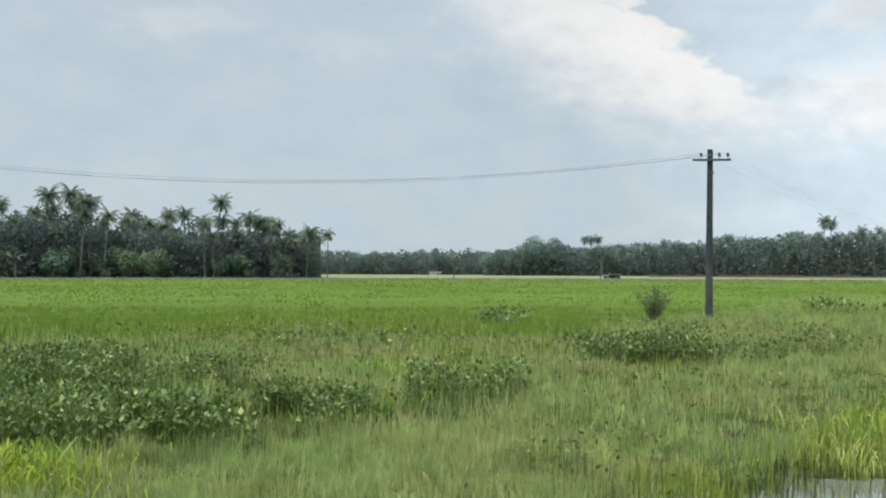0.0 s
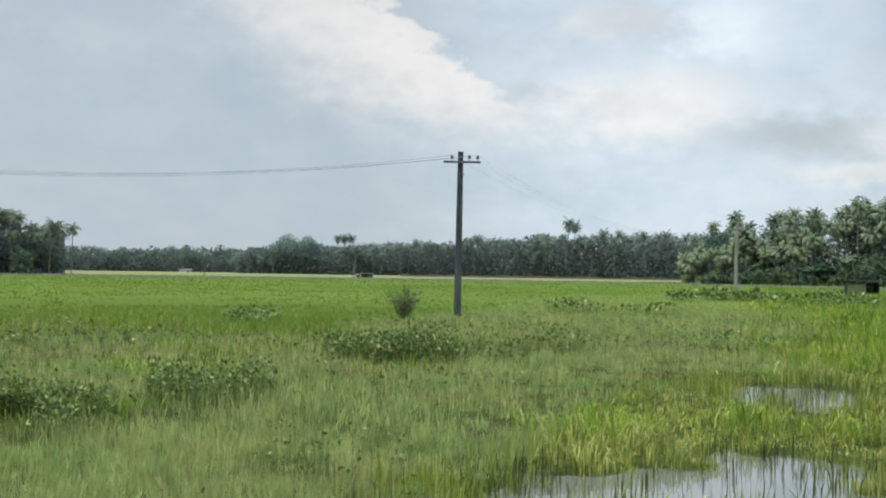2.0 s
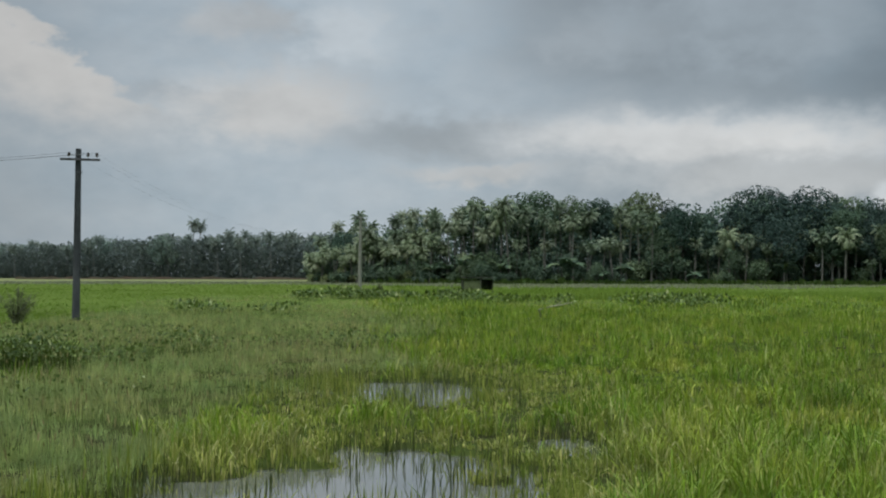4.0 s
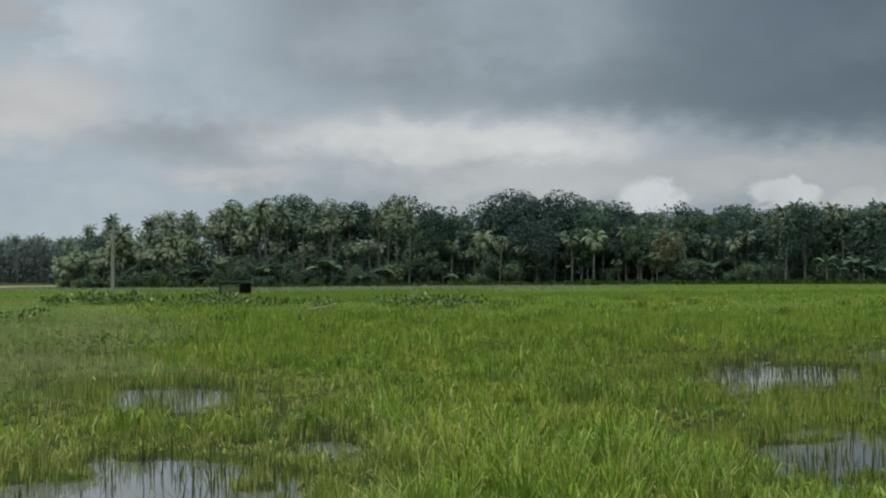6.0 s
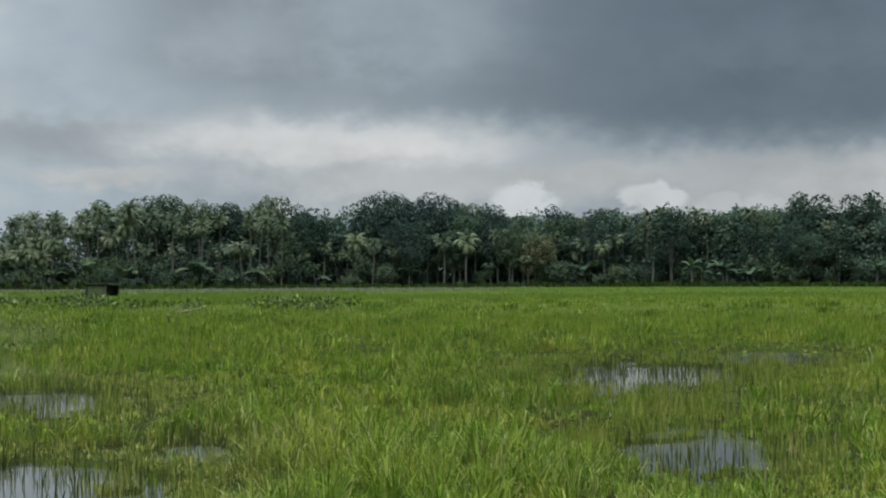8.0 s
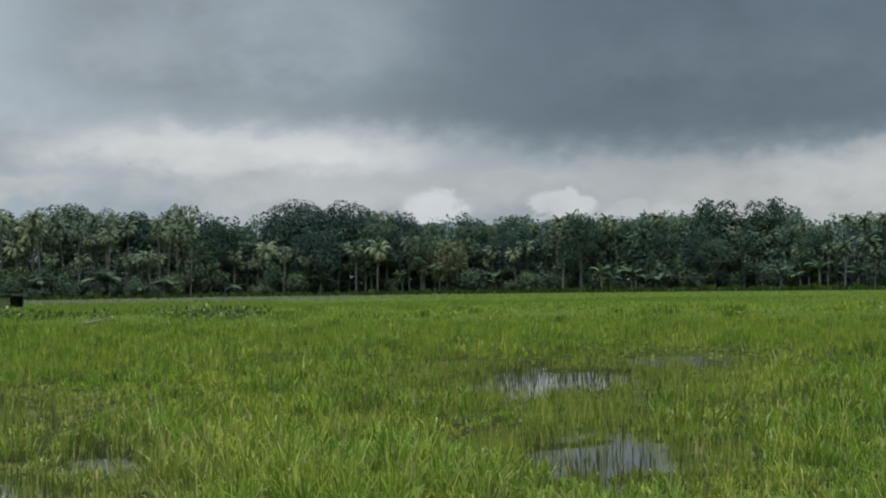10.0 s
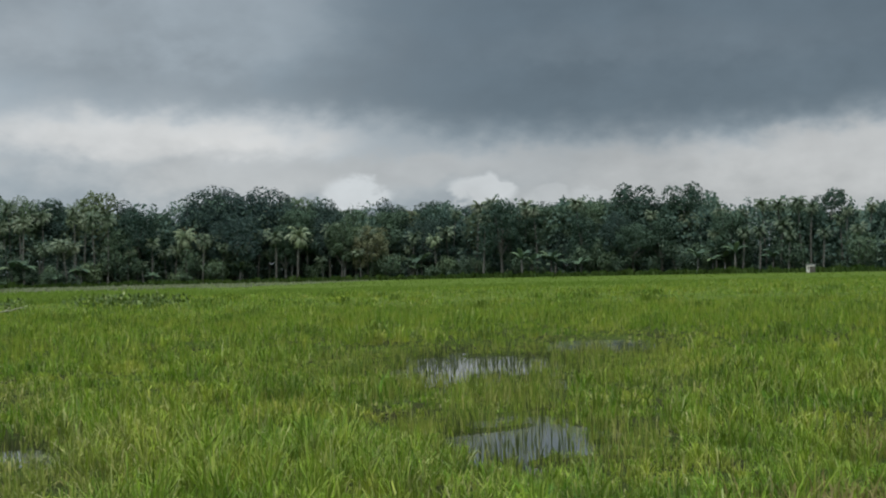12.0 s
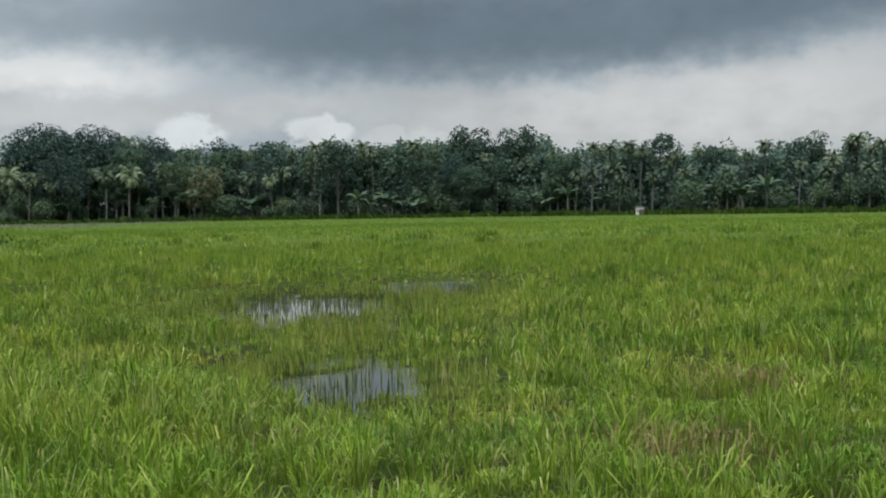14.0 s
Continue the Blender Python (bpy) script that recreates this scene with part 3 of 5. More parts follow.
def keep_mask(x, y):
    d = pool_depth(x, y)
    p = np.where(d > 0.4, 0.14, np.where(d > 0.24, 0.45, 1.0))
    for (cx, cy), rad in BALD:
        p = p * np.clip((np.hypot(x - cx, y - cy) / rad) ** 2, 0.06, 1)
    return rng.random(len(x)) < p


LEAFY = [((-8.6, 25.2), (3.6, 3.6), 1.0), ((-6.6, 21.0), (3.6, 3.8), 1.0), ((-5.2, 17.0), (3.4, 3.8), 1.1), ((-2.7, 16.6), (1.9, 2.6), 0.75), ((-1.6, 17.6), (1.2, 1.8), 0.5),
         ((0.4, 20.8), (1.0, 2.4), 0.5), ((4.6, 30.0), (1.6, 2.2), 1.5), ((6.3, 28.6), (1.2, 0.9), 0.8), ((9.7, 33.2), (1.2, 1.2), 0.3), ((2.2, 50.4), (1.2, 5.0), 0.25),
         ((21.2, 63.8), (3.5, 4.0), 0.2), ((38.6, 84.0), (7.0, 7.0), 0.5), ((42.0, 73.9), (5.0, 5.0), 0.3), ((48.3, 63.4), (4.0, 4.0), 0.3)]
LEAFY += [((2.8, 23.0), (1.0, 1.6), 0.12), ((-4.0, 36.0), (2.5, 1.6), 0.15), ((14.5, 33.0), (1.6, 1.8), 0.12)]


def leafy_share(x, y):
    """1 inside the patches of broad-leaved plants, where little grass grows."""
    out = np.zeros(len(x))
    for (cx, cy), (a, c), dense in LEAFY:
        out = np.maximum(out, dense * sstep(1.15 - np.hypot((x - cx) / a, (y - cy) / c), 0, 0.35))
    return out


def sward(x, y):
    """How tall the growth stands, as a share: patches, tufts, low growth round the pools."""
    tall = 0.5 + 0.6 * value_noise(x, y, 0.16, 8) + 0.7 * (value_noise(x, y, 0.6, 9) - 0.5) + 0.85 * (value_noise(x, y, 2.1, 10) - 0.5)
    tall = tall * (1 - (0.45 + 0.15 * sstep(np.hypot(x, y), 20, 28)) * sstep(pool_depth(x, y), -1.1, -0.1))
    return np.clip(tall, 0.4, 1.25)


def arching(x, y, z, height, width, turn, lean):
    """Leaves that rise and bend over: three tapering pieces each."""
    n = len(x)
    ox, oy = np.cos(turn), np.sin(turn)
    face = turn + math.pi / 2 + rng.normal(0, 0.6, n)
    W = np.stack([np.cos(face), np.sin(face), rng.normal(0, 0.25, n)], 1) * (width / 2)[:, None]
    def at(out, up):
        return np.stack([x + ox * out * height, y + oy * out * height, z + up * height], 1)
    p0, p1, p2 = at(0, 0), at(lean * 0.28, 0.5), at(lean * 0.85, 0.86)
    p3 = at(lean * 1.55, 1.0 - lean * lean * 0.75)
    V = np.stack([p0 - W * 0.5, p0 + W * 0.5, p1 + W, p1 - W, p2 + W * 0.75, p2 - W * 0.75, p3], 1).reshape(-1, 3)
    o = (np.arange(n) * 7)[:, None]
    T = np.concatenate([o + [0, 1, 2], o + [0, 2, 3], o + [3, 2, 4], o + [3, 4, 5], o + [5, 4, 6]], 1).reshape(-1, 3)
    return V, T


def grow(r0, r1, tufts, leaves, width, detail, tall, az0=-22, az1=81):
    """Tufts of leaves over a ring of the marsh; returns the rice and the reeds."""
    x, y, r, az = scatter(r0, r1, tufts, az0, az1)
    k = keep_mask(x, y) & (rng.random(len(x)) > 0.6 * leafy_share(x, y))
    x, y = x[k], y[k]
    n = len(x)
    size = sward(x, y) ** 1.3 * 1.02 * rng.uniform(0.75, 1.2, n)
    isreed = rng.random(n) < reed_share(np.degrees(np.arctan2(x, y)), np.hypot(x, y), x, y)
    wet = pool_depth(x, y) > 0.0
    size = np.where(wet, size * 0.8, size)
    # leaves of each tuft
    x, y, size, isreed, wet = (np.repeat(v, leaves) for v in (x, y, size, isreed, wet))
    n = len(x)
    turn = rng.uniform(0, math.tau, n)
    off = np.abs(rng.normal(0, 0.05, n)) + 0.01 * (leaves > 4)
    x, y = x + np.cos(turn) * off, y + np.sin(turn) * off
    turn = turn + rng.normal(0, 0.5, n)
    h = tall * size * rng.uniform(0.55, 1.15, n)
    lean = np.abs(rng.normal(0.25, 0.25, n)).clip(0.02, 0.95) * np.where(wet, 0.4, 1.0)
    w = width * rng.uniform(0.6, 1.35, n)
    z = ground_z(x, y) - 0.03
    # the young crop of the open field lies beyond the reeds
    rr, aa = np.hypot(x, y), np.degrees(np.arctan2(x, y))
    edge = np.interp(aa, [-20, 6, 14, 24, 32, 80], [38, 40, 42, 60, 100, 125]) * (0.8 + 0.4 * value_noise(x, y, 0.08, 16))
    young = ~isreed & (rr + rng.normal(0, 6, n) > edge)
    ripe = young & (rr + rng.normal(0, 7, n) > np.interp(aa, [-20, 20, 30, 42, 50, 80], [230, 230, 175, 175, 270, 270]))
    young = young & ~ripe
    h = np.where(young & ((aa < 25) & (rr > 46) | (aa > 40) & (rr > 145)), h * 0.5, h)
    bank = ~isreed & ~young & ~ripe & (rng.random(n) < sstep(pool_depth(x, y), -1.9, -0.4) * (1 - 0.6 * sstep(aa, 30, 42)))
    out = []
    for sel, kh, kw, kl in ((~isreed & ~young & ~ripe & ~bank, 1.0, 1.0, 1.0), (young, 1.0, 1.0, 1.0), (ripe, 1.0, 1.0, 1.0), (bank, 0.85, 0.95, 1.1), (isreed, 0.84, 0.42 if detail else 0.8, 0.6)):
        if sel is isreed and detail:
            more = np.repeat(np.flatnonzero(sel), 2 if r1 < 20 else 1)
            jx, jy = rng.normal(0, 0.06, (2, len(more)))
            out.append(blades(x[more] + jx, y[more] + jy, z[more], h[more] * kh * rng.uniform(0.6, 1.1, len(more)), w[more] * kw, (lean[more] * kl * 1.8).clip(0, 0.95)))
        elif detail and r1 > 20:
            out.append(blades(x[sel], y[sel], z[sel], h[sel] * kh, w[sel] * kw, (lean[sel] * kl * 1.6).clip(0, 0.95)))
        elif detail:
            out.append(arching(x[sel], y[sel], z[sel], h[sel] * kh, w[sel] * kw, turn[sel], lean[sel] * kl))
        else:
            out.append(blades(x[sel], y[sel], z[sel], h[sel] * kh, w[sel] * kw, lean[sel] * kl, False))
    return out


def fields():
    for r0, r1, tufts, leaves, width, detail, tall in ((6.5, 16, 34, 14, 0.0115, True, 0.41), (16, 32, 20, 10, 0.018, True, 0.43),
                                                       (32, 70, 9.8, 6, 0.038, False, 0.42), (70, 150, 5.0, 3, 0.07, False, 0.27), (150, 300, 1.0, 2, 0.26, False, 0.3)):
        rice, young, ripe, bank, reed = grow(r0, r1, tufts, leaves, width, detail, tall)
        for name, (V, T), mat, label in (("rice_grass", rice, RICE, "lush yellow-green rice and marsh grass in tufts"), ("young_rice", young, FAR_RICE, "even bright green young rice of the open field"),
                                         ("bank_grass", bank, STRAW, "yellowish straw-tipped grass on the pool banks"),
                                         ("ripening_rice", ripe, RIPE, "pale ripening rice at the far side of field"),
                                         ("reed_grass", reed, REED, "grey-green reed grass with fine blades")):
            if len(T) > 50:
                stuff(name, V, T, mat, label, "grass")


fields()


def home_ground():
    """The same growth goes on round the place where the camera stands."""
    for r0, r1, tufts, leaves, az0, az1 in ((0.7, 6.5, 15, 9, -180, 180), (6.5, 14, 2.5, 7, 81, 338)):
        rice, young, ripe, bank, reed = grow(r0, r1, tufts, leaves, 0.018, True, 0.34, az0, az1)
        for name, (V, T), mat in (("rice_grass", rice, RICE), ("reed_grass", reed, REED)):
            if len(T) > 50:
                stuff(name, V, T, mat, "tufts of green marsh grass", "grass")


home_ground()


def pool_stems():
    """Thin dead and green stems that stand up out of the pools."""
    x, y, r, az = scatter(9, 33, 90)
    d = pool_depth(x, y)
    k = (d > -0.05) & (rng.random(len(x)) < np.where(d > 0.3, np.where((np.hypot(x - 23.5, y - 17.6) < 5) | (np.hypot(x - 9.5, y - 19.5) < 4.5), 0.6, np.where(np.hypot(x - 13.1, y - 9.7) < 3.5, 0.4, 0.3)), 1.0) * sstep(value_noise(x, y, 1.6, 19), 0.25, 0.7))
    x, y = x[k], y[k]
    n = len(x)
    V, T = blades(x, y, np.full(n, -0.1), rng.uniform(0.16, 0.46, n), rng.uniform(0.01, 0.02, n), np.abs(rng.normal(0, 0.14, n)).clip(0, 0.6))
    stuff("pool_stems", V, T, STEM, "dark thin stems standing in the flood pools", "stems")


pool_stems()


def pool_margin():
    """Close upright sedge, green and withered, all round the pools and into the shallows."""
    x, y, r, az = scatter(9, 33, 190)
    d = pool_depth(x, y)
    k = (d > -0.5) & (d < 0.3) & (rng.random(len(x)) < sstep(0.32 - d, 0.0, 0.3) * sstep(d, -0.5, -0.1) * (0.1 + 0.9 * sstep(value_noise(x, y, 1.9, 23), 0.35, 0.7)))
    x, y = x[k], y[k]
    n = len(x)
    tall = rng.uniform(0.14, 0.36, n) * (0.6 + 0.8 * value_noise(x, y, 0.9, 24))
    V, T = blades(x, y, ground_z(x, y) - 0.03, tall + 0.06, rng.uniform(0.008, 0.016, n), np.abs(rng.normal(0, 0.2, n)).clip(0, 0.7))
    stuff("pool_margin_sedge", V, T, SEDGE, "olive and withered sedge standing round the pools", "sedge")


pool_margin()


def marsh_weeds():
    """Small dark leafy weeds strewn through the reed grass."""
    x, y, r, az = scatter(10, 55, 42, -21, 29)
    k = (rng.random(len(x)) < reed_share(az, r, x, y) * sstep(value_noise(x, y, 0.35, 25) * 0.6 + value_noise(x, y, 1.3, 26) * 0.55, 0.6, 0.95) * np.clip(14 / r, 0.25, 1)) & (pool_depth(x, y) < -0.05)
    x, y, r = x[k], y[k], r[k]
    n = len(x)
    s = rng.uniform(0.025, 0.06, n) * np.clip(r / 16, 1, 2.2)
    p = np.stack([x, y, ground_z(x, y) + rng.uniform(0.12, 0.46, n)], 1)
    f = rng.normal(0, 1, (n, 3)) * [1, 1, 0.6]
    f /= np.linalg.norm(f, axis=1)[:, None]
    w = np.cross(f, rng.normal(0, 1, (n, 3)))
    w /= np.linalg.norm(w, axis=1)[:, None]
    S = s[:, None]
    V = np.stack([p, p + f * S * 0.5 + w * S * 0.35, p + f * S * 1.2, p + f * S * 0.5 - w * S * 0.35], 1).reshape(-1, 3)
    o = (np.arange(n) * 4)[:, None]
    T = np.concatenate([o + [0, 1, 2], o + [0, 2, 3]], 1).reshape(-1, 3)
    Vs, Ts = blades(x, y, ground_z(x, y) - 0.03, p[:, 2] - ground_z(x, y) + 0.04, np.full(n, 0.012), np.zeros(n), False)
    stuff("marsh_weeds", np.concatenate([V, Vs]), np.concatenate([T, Ts + len(V)]), BROAD, "small dark leafy weeds among the reed grass", "weeds")


marsh_weeds()


def lime_patch():
    """A low mat of lime-green grass at the edge of the leafy plants."""
    n = 3600
    x, y = -4.9 + rng.normal(0, 0.65, n), 12.6 + rng.normal(0, 0.7, n)
    V, T = arching(x, y, ground_z(x, y) - 0.02, rng.uniform(0.12, 0.3, n), rng.uniform(0.01, 0.02, n), rng.uniform(0, math.tau, n), rng.uniform(0.1, 0.8, n))
    stuff("lime_grass", V, T, LIME, "low mat of lime-green grass beside the leafy plants", "grass")


lime_patch()


def tussocks(per_m2, low, high):
    """Taller tufts that stand out of the even growth."""
    x, y, r, az = scatter(13, 95, per_m2, -20, 80)
    n = 42
    for cx, cy, cr in zip(x, y, r):
        if pool_depth(np.array([cx]), np.array([cy]))[0] > -0.15 or (cr > 34 and math.degrees(math.atan2(cx, cy)) < 24):
            continue
        rad = rng.uniform(0.12, 0.42) * (1 + cr / 70)
        px, py = cx + rng.normal(0, rad, n), cy + rng.normal(0, rad * 0.6, n)
        yield px, py, np.full(n, cr), rng.uniform(low, high, n) * rng.uniform(0.75, 1.15)


for mat, per_m2, low, high, label in ((TUSSOCK, 0.028, 0.3, 0.55, "darker taller tussocks of coarse marsh grass"), (RICE, 0.03, 0.34, 0.54, "taller yellow-green tufts of marsh grass")):
    X, Y, R, Hh = (np.concatenate(v) for v in zip(*tussocks(per_m2, low, high)))
    V, T = arching(X, Y, ground_z(X, Y) - 0.03, Hh, 0.014 * (1 + R / 40), rng.uniform(0, math.tau, len(X)), np.abs(rng.normal(0.3, 0.2, len(X))).clip(0, 0.9))
    stuff("tussock_grass", V, T, mat, label, "grass")



def seed_heads():
    """Small tan panicles that stand over the reed grass."""
    x, y, r, az = scatter(10, 46, 4, -21, 28)
    k = (rng.random(len(x)) < reed_share(az, r, x, y) * value_noise(x, y, 0.25, 11) * 1.4) & keep_mask(x, y)
    x, y = x[k], y[k]
    n = len(x)
    V, T = blades(x, y, ground_z(x, y) + rng.uniform(0.28, 0.5, n), rng.uniform(0.06, 0.14, n), rng.uniform(0.016, 0.03, n), rng.uniform(0, 0.6, n))
    stuff("seed_heads", V, T, SEED, "tan seed heads of reed grass in the marsh", "seed heads")
    # dried stalks round the bald spots
    xs, ys = [], []
    for (cx, cy), rad in BALD:
        xs.append(cx + rng.normal(0, rad * 0.6, 420)), ys.append(cy + rng.normal(0, rad * 0.6, 420))
    x, y = np.concatenate(xs), np.concatenate(ys)
    n = len(x)
    V, T = blades(x, y, ground_z(x, y), rng.uniform(0.12, 0.4, n), rng.uniform(0.008, 0.016, n), rng.uniform(0.1, 0.9, n))
    stuff("dry_stalks", V, T, DRY, "dried brown stalks in bare spots of the field", "dry stalks")


seed_heads()

# ---------------------------------------------------------------- broad-leaved marsh plants
def marsh_leaves(centre, half, dense):
    area = math.pi * half[0] * half[1]
    dist = math.hypot(*centre)
    size = 0.058 * max(1.0, dist / 24)
    n = int(area * dense * min(440, 440 * (20 / dist) ** 1.5))
    ang, rad = rng.uniform(0, math.tau, n), np.sqrt(rng.uniform(0, 1, n))
    x, y = centre[0] + np.cos(ang) * rad * half[0], centre[1] + np.sin(ang) * rad * half[1]
    clump = value_noise(x, y, 1.1 * min(1, 30 / dist), 14)
    keep = rng.random(n) < sstep(clump + (1 - rad) * 0.3 + max(0, dense - 1) * 0.6, 0.45, 0.8)
    x, y, clump = x[keep], y[keep], clump[keep]
    n = len(x)
    z = ground_z(x, y) + (0.14 + 0.5 * clump + 0.2 * max(0, dense - 1)) * rng.uniform(0.3, 1.0, n) * (1 + 0.003 * dist)
    turn, tilt = rng.uniform(0, math.tau, n), rng.uniform(0.1, 1.35, n)
    s = size * rng.uniform(0.6, 1.5, n)
    f = np.stack([np.cos(turn) * np.cos(tilt), np.sin(turn) * np.cos(tilt), np.sin(tilt)], 1)
    side = np.stack([-np.sin(turn), np.cos(turn), np.zeros(n)], 1)
    up = np.cross(f, side)
    p = np.stack([x, y, z], 1)
    S = s[:, None]
    V = np.stack([p, p + f * S * 0.5 + side * S * 0.42 - up * S * 0.1, p + f * S * 1.25, p + f * S * 0.5 - side * S * 0.42 - up * S * 0.1], 1).reshape(-1, 3)
    o = (np.arange(n) * 4)[:, None]
    T = np.concatenate([o + [0, 1, 2], o + [0, 2, 3]], 1).reshape(-1, 3)
    # stems down to the mud
    Vs, Ts = blades(x, y, ground_z(x, y) - 0.03, z - ground_z(x, y) + 0.05, np.full(n, 0.015), np.zeros(n), False)
    return np.concatenate([V, Vs]), np.concatenate([T, Ts + len(V)])


for centre, half, dense in LEAFY:
    V, T = marsh_leaves(centre, half, dense)
    stuff("marsh_plants", V, T, BROAD, "dark green broad-leaved marsh plants among the grass", "marsh plants")

# ---------------------------------------------------------------- power line
POLE_XY, POST_XY, NEXT_XY = polar(11.55, 58.5), polar(23.55, 112.0), polar(-25.0, 62.0)


def power_pole():
    pole = tagged(new("utility_pole"), "weathered grey concrete power pole with steel cross-arm in the field", "pole")
    bm = bmesh.new()
    # square tapered shaft with chamfered corners, leaning a touch
    ring = []
    for k in range(9):
        t = k / 8
        h, dx = -0.3 + 7.75 * t, 0.06 * t
        a = 0.165 - 0.05 * t
        c = a * 0.75
        ring.append([bm.verts.new((dx + px, py, h)) for px, py in ((a, c), (c, a), (-c, a), (-a, c), (-a, -c), (-c, -a), (c, -a), (a, -c))])
    for r0, r1 in zip(ring, ring[1:]):
        for k in range(8):
            bm.faces.new((r0[k], r0[(k + 1) % 8], r1[(k + 1) % 8], r1[k]))
    bm.faces.new(ring[-1]), bm.faces.new(ring[0][::-1])
    part("shaft", bm, CONCRETE, pole)
    arm_z = 6.98
    bm = bmesh.new()
    box(bm, (1.66, 0.09, 0.10), pose(0.12, -0.16, arm_z), 0.012)
    arm = part("cross_arm", bm, STEEL, pole, "steel channel cross-arm")
    for x in (-0.34, 0.45, 0.82):
        bm = bmesh.new()
        tube(bm, [(x, -0.16, arm_z + 0.04), (x, -0.16, arm_z + 0.2)], [0.012, 0.012], 6)
        pin = part("insulator_pin", bm, STEEL, pole)
        bm = bmesh.new()
        tube(bm, [(x, -0.16, arm_z + h) for h in (0.14, 0.15, 0.19, 0.2, 0.24, 0.25, 0.29, 0.31)], [0.04, 0.085, 0.075, 0.05, 0.07, 0.05, 0.06, 0.03], 10)
        part("insulator", bm, PORCELAIN, pin, "dark brown glazed porcelain insulator")
    bm = bmesh.new()
    tube(bm, [(0.075, 0, 6.4), (0.075, 0, 6.47)], [0.155, 0.155], 12)
    part("clamp", bm, STEEL, pole)
    return pole


pole = power_pole()
pole.matrix_basis = pose(*POLE_XY, 0.05, rz=-8)
copy_thing(pole, pose(*NEXT_XY, 0.05, rz=-4))


def bare_post():
    post = tagged(new("concrete_post"), "pale slender concrete power post standing in the paddy", "pole")
    bm = bmesh.new()
    tube(bm, [(0, 0, -0.3), (0.02, 0, 2.4), (0.06, 0, 4.7), (0.1, 0, 6.85)], [0.17, 0.155, 0.135, 0.115], 10)
    part("shaft", bm, PALE_CONCRETE, post)
    bm = bmesh.new()
    box(bm, (0.7, 0.07, 0.07), pose(0.1, -0.14, 6.6), 0.01)
    part("bracket", bm, STEEL, post)
    return post


post = bare_post()
post.matrix_basis = pose(*POST_XY, 0.25, rz=-70)


def span_wire(p, q, sag, thick=0.0065):
    bm = bmesh.new()
    pts = [Vector(p).lerp(Vector(q), t) - Vector((0, 0, 4 * sag * t * (1 - t))) for t in np.linspace(0, 1, 25)]
    tube(bm, pts, [thick] * len(pts), 5)
    ob = part("overhead_wire", bm, WIRE, None)
    tagged(ob, "thin sagging overhead power wire between poles", "wire", "overhead wires")


head = Matrix(pole.matrix_basis)
far_head = pose(*NEXT_XY, 0.05, rz=-4)
for x, sag in ((-0.34, 1.36), (0.45, 1.42), (0.82, 1.30)):
    p = head @ Vector((x, -0.16, 7.27))
    span_wire(p, far_head @ Vector((x, -0.16, 7.27)), sag)
    span_wire(p, Vector((POST_XY[0] + x * 0.4, POST_XY[1] + 0.1, 6.87)), 2.2, 0.0022)


# ---------------------------------------------------------------- sheds and far buildings
def field_shed():
    shed = tagged(new("field_shed"), "small dark mossy timber pump shed with open front in paddy", "shed")
    w, d, h = 3.2, 2.2, 1.35
    for x in (-w / 2, 0.25, w / 2):
        for y in (-d / 2, d / 2):
            bm = bmesh.new()
            tube(bm, [(x, y, -0.2), (x, y, h * 0.5), (x + 0.02, y, h)], [0.06, 0.055, 0.05], 8)
            part("post", bm, PALE_CONCRETE if (x == 0.25 and y < 0) else MOSSY, shed)
    # plank walls: closed part of the front, back and both ends
    n = 9
    for i in range(n):
        x = -w / 2 + (i + 0.5) * (w / 2 + 0.25) / n
        bm = bmesh.new()
        box(bm, ((w / 2 + 0.25) / n - 0.012, 0.025, h - 0.25 + 0.05 * math.sin(i * 2.1)), pose(x, -d / 2 - 0.07, (h - 0.1) / 2 + 0.05))
        part("plank", bm, LICHEN, shed, "grey-green lichened plank")
    for i in range(14):
        bm = bmesh.new()
        box(bm, (w / 14 - 0.01, 0.025, h - 0.1), pose(-w / 2 + (i + 0.5) * w / 14, d / 2 + 0.07, h / 2))
        part("plank", bm, MOSSY, shed)
    for sx in (-1, 1):
        for i in range(8):
            bm = bmesh.new()
            box(bm, (0.025, d / 8 - 0.01, h - 0.12), pose(sx * (w / 2 + 0.07), -d / 2 + (i + 0.5) * d / 8, h / 2))
            part("plank", bm, MOSSY, shed)
    bm = bmesh.new()
    cols = 40
    top = [[bm.verts.new((-w / 2 - 0.25 + (w + 0.5) * i / cols, y, h + 0.14 + (0.12 if y > 0 else 0.0) + 0.018 * math.cos(i * math.pi))) for y in (-d / 2 - 0.3, d / 2 + 0.3)] for i in range(cols + 1)]
    for a, b in zip(top, top[1:]):
        bm.faces.new((a[0], b[0], b[1], a[1]))
    bmesh.ops.solidify(bm, geom=bm.faces[:], thickness=0.03)
    part("roof", bm, MOSSY, shed, "mossy corrugated roof sheet")
    return shed


shed = field_shed()
shed.matrix_basis = pose(*polar(28.7, 146), 0.25, rz=-22)


